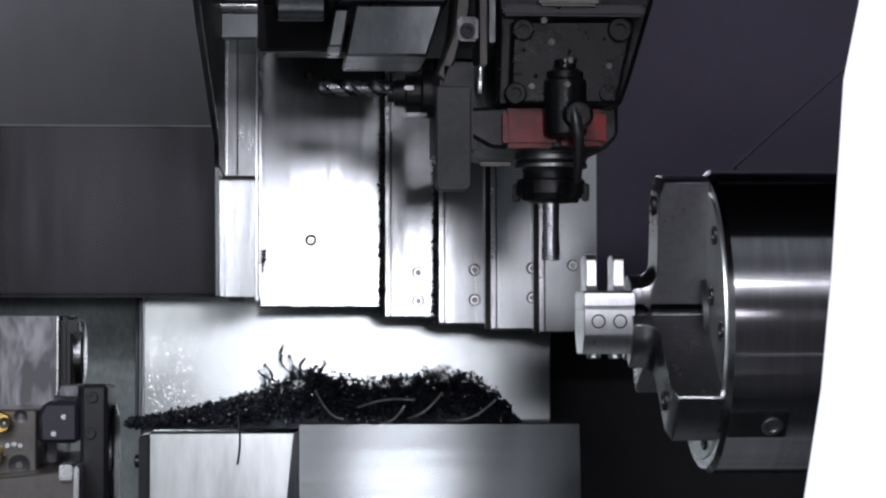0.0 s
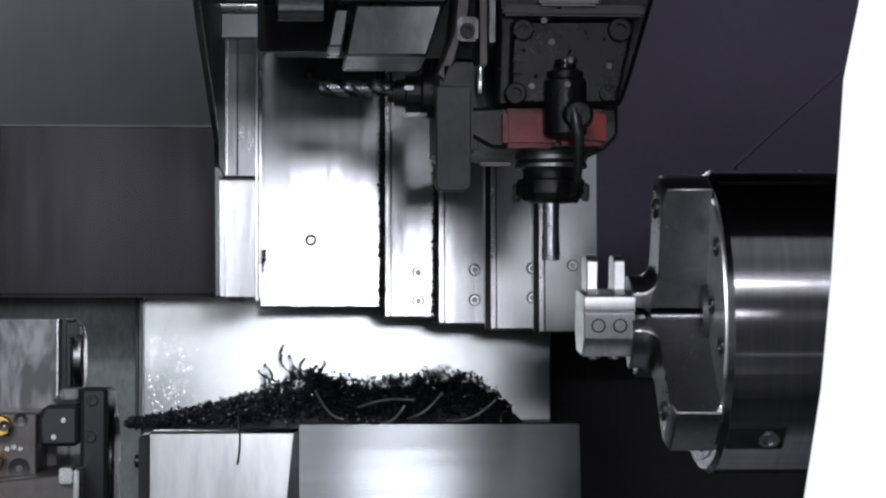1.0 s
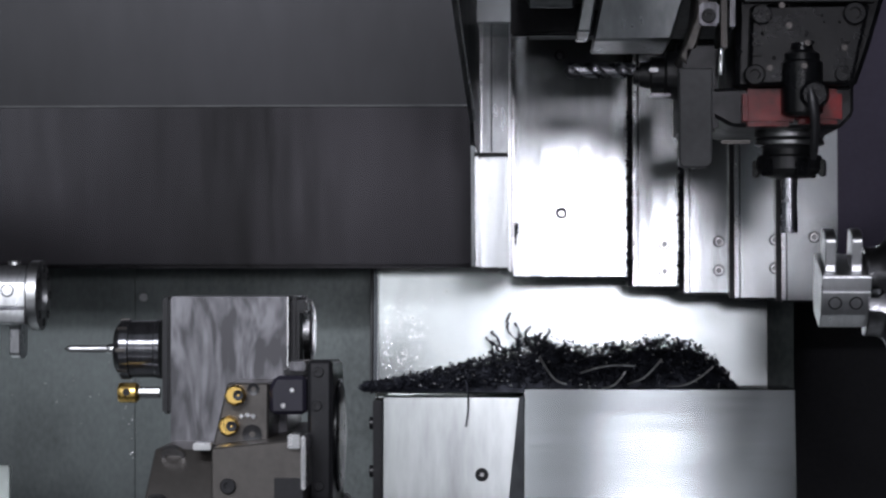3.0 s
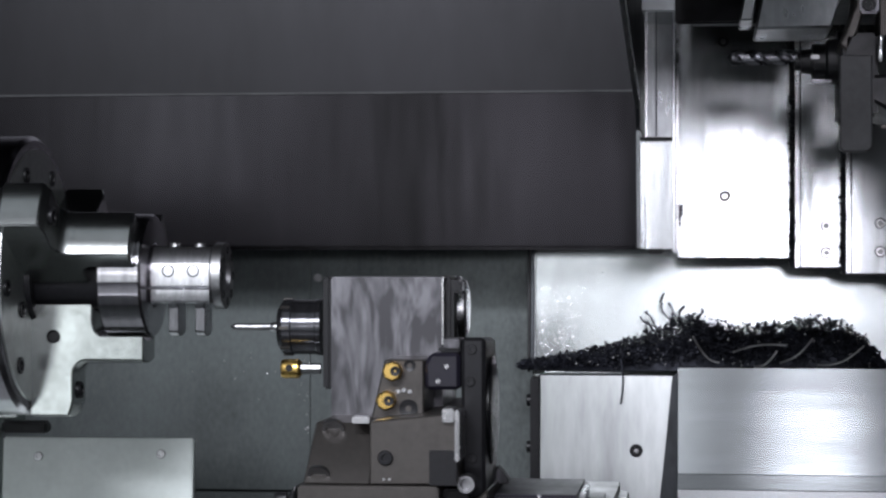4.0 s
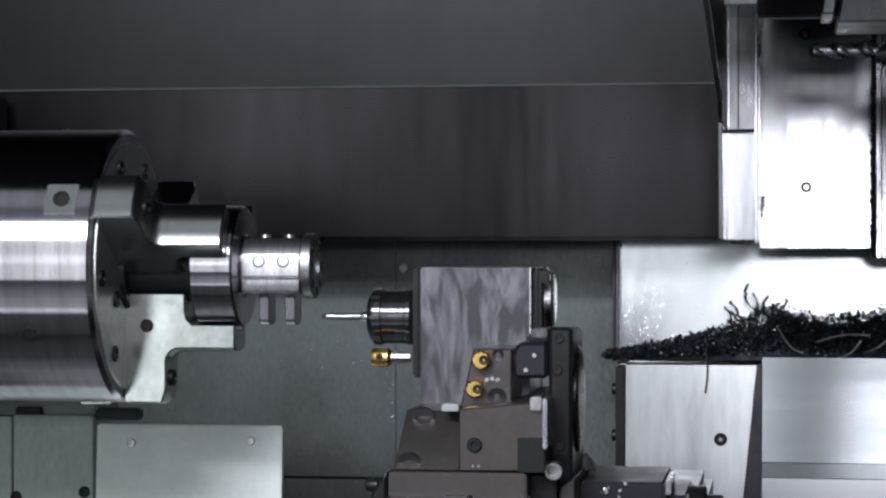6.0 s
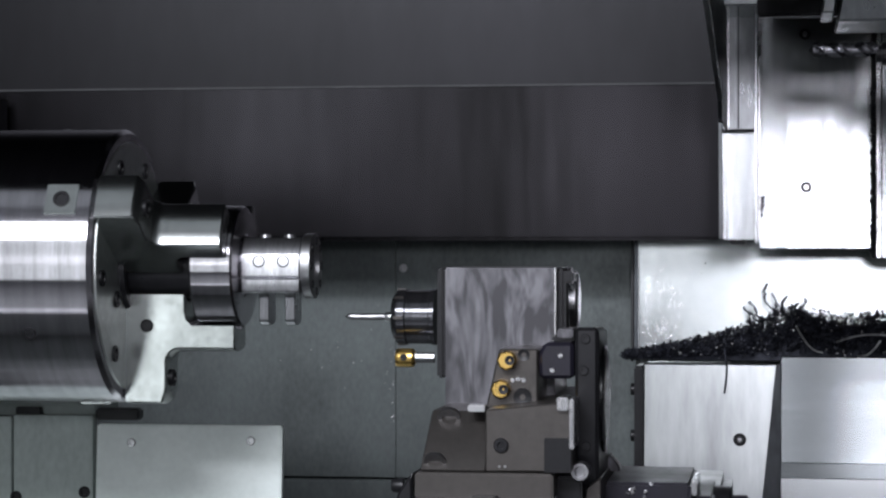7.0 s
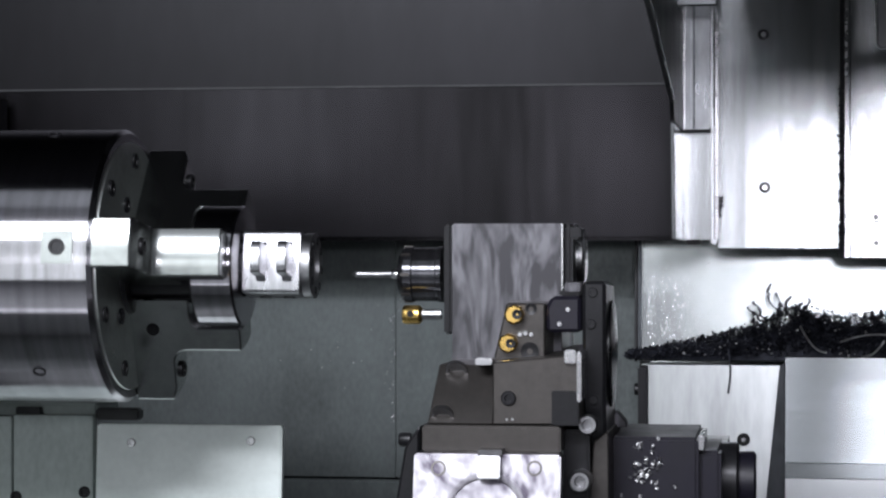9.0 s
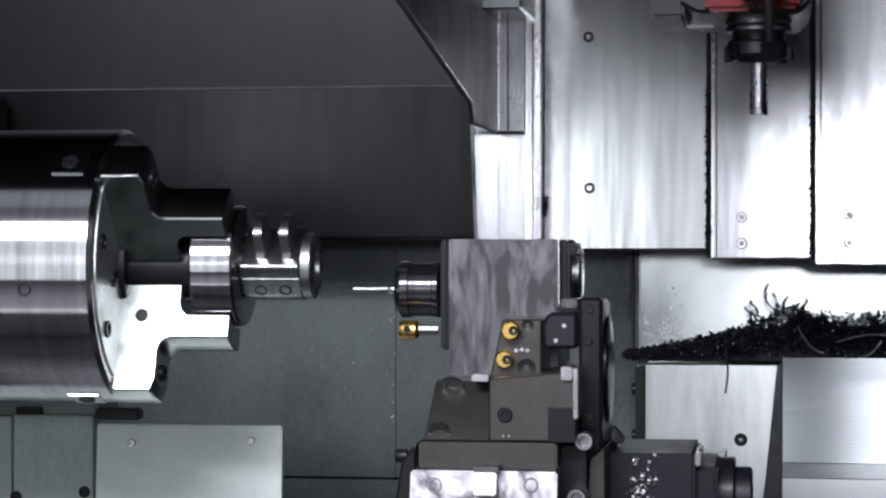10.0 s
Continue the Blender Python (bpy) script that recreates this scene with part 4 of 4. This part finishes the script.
    lathe("fitting", [(-0.16, 0.009), (-0.184, 0.009), (-0.186, 0.0075), (-0.186, 0.005), (-0.178, 0.004), (-0.178, 0.0001)], SCREW, t, 20, "y", (fx, 0, fz))
    box("bracket", -0.1823, -0.1604, 0.9159, 1.0114, -0.165, 0.0, BLACK, t, 0.002)
    prism("bracket_web", [(-0.1641, 0.9145), (-0.1584, 1.0004), (-0.1460, 1.0092), (-0.1450, 0.9149)], "y", -0.15, 0.0, BROWN_STEEL, t, 0.001)
    box("motor_body", -0.1480, -0.0726, 0.8935, 1.0005, -0.10, 0.05, PURPLE_BOX, t, 0.003, "dark violet motor housing")
    box("motor_label", -0.0724, -0.0678, 0.9900, 1.0025, -0.10, -0.02, CHROME, t, 0.0008)
    box("motor_step", -0.0725, -0.0537, 0.8926, 0.9885, -0.09, 0.05, PURPLE_BOX, t, 0.003)
    mx, mz = -0.0554, 0.9576
    lathe("connector", [(mx, 0.034), (mx + 0.014, 0.034), (mx + 0.016, 0.031)], BLACK, t, 40, "x", (0, -0.03, mz))
    lathe("connector_cap", [(mx + 0.016, 0.026), (mx + 0.029, 0.026), (mx + 0.031, 0.023)], PURPLE_BOX, t, 40, "x", (0, -0.03, mz))
    prism("corner_guard", [(-0.1528, 1.0045), (-0.1468, 1.0205), (-0.1379, 1.0101), (-0.1369, 1.0047)], "y", -0.05, -0.03, BLOCK, t, 0.001)
    # chips lying on the motor
    rng = random.Random(9)
    bm = bmesh.new()
    for k in range(46):
        x, z = -0.118 + rng.gauss(0, 0.010), 0.972 + rng.gauss(0, 0.013)
        pts = [(x + 0.0016 * math.cos(a), -0.1012 - 0.0007 * a / 3, z + 0.0016 * math.sin(a)) for a in [rng.random() * 6 + j * 0.9 for j in range(6)]]
        b2 = tube_bm(pts, 0.0005, 4)
        me = bpy.data.meshes.new("tmp")
        b2.to_mesh(me)
        b2.free()
        bm.from_mesh(me)
        bpy.data.meshes.remove(me)
    part("chip_scatter", bm, CHIP_PALE, t, "small bright chips on the motor housing")
    box("carriage", -0.33, -0.05, 0.50, 0.955, -0.05, 0.50, BLACK, t, 0.01)
    return t


tur = turret()


# ---------------------------------------------------------------- milling head
def milling_head():
    h = thing("milling_head", "black oily milling head with red ring and end mill", "milling head")
    # black casting
    pts = [(0.1553, 1.4846), (0.2963, 1.4863), (0.2820, 1.3987), (0.2652, 1.3418), (0.2555, 1.3147), (0.1587, 1.3142), (0.1605, 1.3715)]
    prism("casting", pts, "y", -0.10, 0.14, HEAD_BLACK, h, 0.004)
    pts = [(0.1704, 1.3812), (0.2660, 1.3820), (0.2515, 1.3164), (0.1682, 1.3159)]
    prism("cap_plate", pts, "y", -0.112, -0.098, HEAD_BLACK, h, 0.003)
    box("top_rib", 0.1629, 0.2709, 1.3829, 1.3914, -0.122, -0.10, BLACK, h, 0.002)
    box("top_rib", 0.1898, 0.2349, 1.3899, 1.3972, -0.128, -0.10, BROWN_STEEL, h, 0.002)
    for px, r in (((0.1788, 1.3728), 0.0085), ((0.2530, 1.3734), 0.0095), ((0.1732, 1.3244), 0.0085), ((0.2434, 1.3249), 0.0065)):
        screw(px[0], px[1], -0.112, r, h, HEAD_BLACK, "cap_bolt")
    lathe("motor_barrel", [(1.291, 0.012), (1.294, 0.0165), (1.334, 0.0165), (1.336, 0.014), (1.341, 0.014), (1.344, 0.009), (1.350, 0.008), (1.351, 0.0001)], HEAD_BLACK, h, 40, "z", (0.2111, -0.112, 0))
    for dx, dz, y in ((-0.0102, 0.0289, -0.112), (0.0034, 0.0140, -0.121), (0.0, -0.0051, -0.1285), (0.0174, 0.0391, -0.1), (-0.0255, -0.005, -0.112), (0.034, 0.011, -0.112), (-0.017, 0.044, -0.122), (0.003, -0.034, -0.1285)):
        screw(0.2111 + dx, 1.3351 + dz, y, 0.0026, h, BROWN_STEEL, "small_screw")
    for x, z in ((0.1755, 1.350), (0.1755, 1.341), (0.246, 1.352)):
        box("cap_ridge", x - 0.004, x + 0.004, z - 0.002, z + 0.002, -0.1155, -0.11, HEAD_BLACK, h, 0.001)
    lathe("boss", [(-0.110, 0.013), (-0.128, 0.012), (-0.132, 0.009), (-0.132, 0.0001)], HEAD_BLACK, h, 32, "y", (0.2189, 0, 1.3072))
    rng = random.Random(12)
    for k in range(14):
        px = (0.2113, 1.3532)
        x, z = px[0] + rng.gauss(0, 0.022), px[1] + rng.gauss(0, 0.020)
        bm = bmesh.new()
        bmesh.ops.create_icosphere(bm, subdivisions=2, radius=rng.uniform(0.0007, 0.0022), matrix=Matrix.Translation((x, -0.113 - 0.010 * (abs(x - px[0]) < 0.015), z)))
        part("oil_drop", bm, HEAD_BLACK, h)
    # red ring
    rd = prism("red_ring", [(0.1404, 1.3158), (0.2561, 1.3217), (0.2561, 1.2946), (0.2446, 1.2823), (0.1570, 1.2845), (0.1404, 1.2940)], "y", -0.085, 0.10, BLACK, h, 0.003)
    box("red_panel", 0.1648, 0.2061, 1.2840, 1.3142, -0.103, -0.08, RED, rd, 0.004, "red painted ring")
    box("red_panel", 0.2062, 0.2450, 1.2860, 1.3144, -0.100, -0.08, RED, rd, 0.004, "red painted ring")
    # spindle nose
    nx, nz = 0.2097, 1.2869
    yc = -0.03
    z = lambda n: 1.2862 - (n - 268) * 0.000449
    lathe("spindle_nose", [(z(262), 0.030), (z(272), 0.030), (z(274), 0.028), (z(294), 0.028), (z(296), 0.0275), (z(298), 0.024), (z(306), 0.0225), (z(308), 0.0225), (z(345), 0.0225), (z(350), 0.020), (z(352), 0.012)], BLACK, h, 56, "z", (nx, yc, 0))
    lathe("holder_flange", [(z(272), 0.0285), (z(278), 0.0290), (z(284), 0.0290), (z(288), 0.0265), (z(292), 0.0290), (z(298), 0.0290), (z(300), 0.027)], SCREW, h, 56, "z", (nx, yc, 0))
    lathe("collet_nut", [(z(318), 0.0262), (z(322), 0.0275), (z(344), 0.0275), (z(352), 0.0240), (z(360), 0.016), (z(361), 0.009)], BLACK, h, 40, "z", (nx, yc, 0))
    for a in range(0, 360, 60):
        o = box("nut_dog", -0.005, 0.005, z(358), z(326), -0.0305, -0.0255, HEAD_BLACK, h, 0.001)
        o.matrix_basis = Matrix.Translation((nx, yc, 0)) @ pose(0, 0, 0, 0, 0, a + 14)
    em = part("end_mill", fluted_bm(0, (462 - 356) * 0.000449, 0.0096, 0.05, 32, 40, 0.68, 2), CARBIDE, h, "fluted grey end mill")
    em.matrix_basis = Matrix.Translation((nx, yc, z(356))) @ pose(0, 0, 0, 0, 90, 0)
    # coolant pipe
    p0 = 0.2159, 1.3110
    pts = [(p0[0] + dx, -0.128 + dy, p0[1] - dz) for dx, dy, dz in ((0, 0, 0), (0.001, -0.003, 0.008), (0.003, -0.004, 0.02), (0.004, 0.0, 0.034), (0.0035, 0.006, 0.046), (0.004, 0.010, 0.054))]
    part("coolant_pipe", tube_bm(pts, [0.0045, 0.0045, 0.0042, 0.004, 0.0036, 0.003], 12), BLACK, h)
    bx = 0.1482, 0.1723, 1.2706, 1.2736
    box("sensor_bar", *bx, -0.09, -0.083, BROWN_STEEL, h, 0.001)
    lathe("chrome_pin", [(1.3254, 0.0022), (1.3288, 0.003), (1.3445, 0.003), (1.3471, 0.002)], CHROME, h, 16, "z", (0.1474, -0.1, 0))
    # grey cover tongue
    x0, x1, z0, z1 = 0.1136, 0.1404, 1.2508, 1.3312
    tongue = prism("cover_tongue", [(x0, z1), (x0, z0 + 0.003), (x0 + 0.003, z0), (x1 - 0.004, z0), (x1, z0 + 0.004), (x1, z1)], "y", -0.10, -0.085, GREY_PAINT, h, 0.001)
    box("tongue_back", x0 + 0.004, x1 + 0.006, z0 + 0.03, z1 + 0.02, -0.085, 0.05, BLACK, h, 0.003)
    # curved swing arm and its screw
    arm = [(0.1338, 1.4528), (0.1439, 1.4529), (0.1412, 1.3913), (0.1298, 1.3526), (0.1210, 1.3350), (0.1140, 1.3419), (0.1184, 1.3507), (0.1272, 1.3736), (0.1298, 1.4000)]
    prism("swing_arm", arm, "y", -0.085, 0.0, BROWN_STEEL, h, 0.002)
    box("arm_clip", 0.1308, 0.1465, 1.3664, 1.3855, -0.094, -0.06, BLOCK, h, 0.002)
    sx, sz = 0.1379, 1.3742
    screw(sx, sz, -0.094, 0.006, h, BLACK)
    box("arm_rail", 0.1475, 0.1526, 1.3462, 1.4627, -0.10, -0.05, BROWN_STEEL, h, 0.002)
    box("arm_rail", 0.1544, 0.1587, 1.3628, 1.4628, -0.104, -0.05, BLOCK, h, 0.002)
    # block with the horizontal drill
    pts = [(0.0528, 1.3984), (0.1222, 1.3990), (0.1097, 1.3588), (0.0448, 1.3583)]
    unit = prism("drill_unit", pts, "y", -0.055, 0.06, SHEET_DULL, h, 0.002, "worn bright steel drill unit")
    for v in unit.data.vertices:
        v.co.y -= (v.co.z - pts[2][1]) * 0.16
    pts = [(0.0370, 1.3965), (0.0486, 1.3966), (0.0433, 1.3670), (0.0317, 1.3669)]
    prism("unit_end", pts, "y", -0.045, 0.04, SHEET_DULL, h, 0.0015)
    pts = [(0.0367, 1.4432), (0.1293, 1.4442), (0.1258, 1.4000), (0.0501, 1.3993), (0.0386, 1.3992)]
    prism("unit_top", pts, "y", -0.05, 0.08, PURPLE_BOX, h, 0.003)
    lathe("unit_hole", [(-0.0548, 0.0075), (-0.0556, 0.0075), (-0.0545, 0.0001)], BLACK, h, 20, "y", (0.0859, 0, 1.3892))
    lathe("side_drum", [(-0.0085, 0.012), (-0.0071, 0.015), (0.0284, 0.015), (0.0320, 0.011)], SHEET_DULL, h, 40, "x", (0, -0.02, 1.4051))
    box("carrier_plate", -0.0255, 0.0630, 1.3792, 1.4806, 0.10, 0.112, BLACK, h, 0.002)
    ux, uz = 0.0826, 1.3384
    tx = 0.0215
    tw = part("twist_drill", fluted_bm(0, ux - tx, 0.0068, 1.35, 28, 44, 0.55, 2, 0.07), CARBIDE, h, "dark twist drill")
    tw.matrix_basis = Matrix.Translation((ux, 0, uz)) @ pose(0, 0, 0, 0, 0, 180)
    lathe("drill_collet", [(ux - 0.002, 0.0075), (ux + 0.003, 0.0078), (ux + 0.003, 0.0105), (ux + 0.012, 0.0115), (ux + 0.013, 0.0155), (ux + 0.024, 0.0155), (ux + 0.026, 0.020), (ux + 0.036, 0.021)], BLACK, h, 40, "x", (0, 0, uz - 0.004))
    box("collet_key", 0.0935, 0.1007, 1.3353, 1.3388, -0.022, -0.01, SCREW, h, 0.0006)
    box("collet_key", 0.0935, 0.1116, 1.3145, 1.3171, -0.022, -0.01, BLOCK, h, 0.0006)
    lathe("unit_neck", [(ux + 0.035, 0.024), (ux + 0.065, 0.024)], HEAD_BLACK, h, 32, "x", (0, 0.01, uz))
    # ram above the head
    box("ram", -0.02, 0.27, 1.408, 1.95, -0.06, 0.42, BLACK, h, 0.01)
    return h, tongue


head, tongue = milling_head()


# ---------------------------------------------------------------- what moves
def motions():
    # lower turret: (s, x, z)
    stands = [(0, .0168, -.0296), (.5, .0168, -.0298), (.75, .0168, -.0305), (1, .0168, -.0320), (1.25, .0168, -.0340), (1.5, .0168, -.0362), (1.7, .0160, -.0372), (1.9, .0122, -.0376), (2, .0098, -.0377), (2.5, -.0028, -.0384),
              (3, -.0152, -.0386), (3.4, -.0252, -.0387), (3.6, -.0294, -.0387), (3.75, -.0304, -.0386), (4, -.0304, -.0386), (4.3, -.0304, -.0396), (4.5, -.0304, -.0406), (5, -.0304, -.0391), (5.5, -.0304, -.0376), (5.7, -.0304, -.0387), (5.85, -.0302, -.0389),
              (6.1, -.0258, -.0389), (6.8, -.0104, -.0389), (7, -.0062, -.0390), (7.2, -.0030, -.0368), (7.35, -.0014, -.0318), (7.5, -.0006, -.0250), (7.75, 0, -.0160), (8, 0, -.0080), (8.25, 0, -.0024), (8.5, 0, -.0003), (8.7, 0, 0), (9, 0, 0),
              (9.15, 0, -.0010), (9.3, 0, -.0036), (9.5, 0, -.0075), (9.75, -.0010, -.0106), (10, -.0030, -.0138)]
    walk(tur, [(t, pose(x, 0, z)) for t, x, z in stands])
    slide = [(0, .0120), (1.5, .0119), (1.7, .0108), (2, .0048), (2.5, -.0066), (3, -.0170), (3.4, -.0254), (3.6, -.0284), (3.75, -.0290), (4, -.0290), (4.5, -.0286), (5.7, -.0286), (5.85, -.0284), (6.1, -.0236), (6.8, -.0086), (7, -.0044), (7.2, -.0018), (7.5, -.0002), (7.75, 0), (9.5, 0), (9.75, -.0010), (10, -.0031)]
    for ob in (bed_sheet, box_low, box_high, heap):
        walk(ob, [(t, pose(x, 0, 0)) for t, x in slide])
    # column and its telescopic plates
    travel = [(0, 0), (8.7, 0), (8.767, -.001), (8.8, -.007), (8.9, -.027), (9, -.0468), (9.25, -.0966), (9.5, -.1466), (9.75, -.1966), (10, -.2466)]
    for ob, share in ((column, 1.0), (plate_a, 1.0), (plate_b, .75), (plate_c, .5), (plate_d, .25)):
        walk(ob, [(t, pose(x * share, 0, 0)) for t, x in travel])
    lift = [(0, 0, 0), (6.8, 0, 0), (7, 0, .001), (7.2, 0, .004), (7.5, 0, .014), (7.8, 0, .030), (8, 0, .042), (8.3, 0, .061), (8.6, 0, .077), (8.7, 0, .080), (8.767, -.001, .081), (8.8, -.005, .081), (8.9, -.019, .081), (9, -.036, .081),
            (9.25, -.0850, .081), (9.5, -.1340, .081), (9.75, -.1830, .081), (10, -.2320, .081)]
    walk(head, [(t, pose(x, 0, z)) for t, x, z in lift])
    walk(tongue, [(t, pose(0, 0, z)) for t, z in ((0, 0), (9.2, 0), (9.3, .004), (9.5, .06), (9.7, .07), (10, .07))])
    # spindles: degrees, the near side rising
    turn = [(0, 0), (7.7, 0), (7.8, .4), (7.9, 1.2), (8, 3), (8.1, 7), (8.2, 13), (8.3, 21), (8.4, 31), (8.5, 42), (8.6, 53), (8.7, 65), (8.8, 76.5), (8.9, 88), (9, 100), (9.1, 111), (9.2, 119), (9.3, 124), (9.4, 127.5), (9.6, 131), (9.8, 135), (10, 139)]
    for ob in (main_chuck, main_part):
        walk(ob, [(t, pose(0, 0, MAIN_Z, -a)) for t, a in turn])
    for ob in (sub_chuck, sub_part):
        walk(ob, [(t, pose(0, 0, AX_Z, 7.0 * t)) for t in (0, 2.5, 5, 7.5, 10)])


motions()
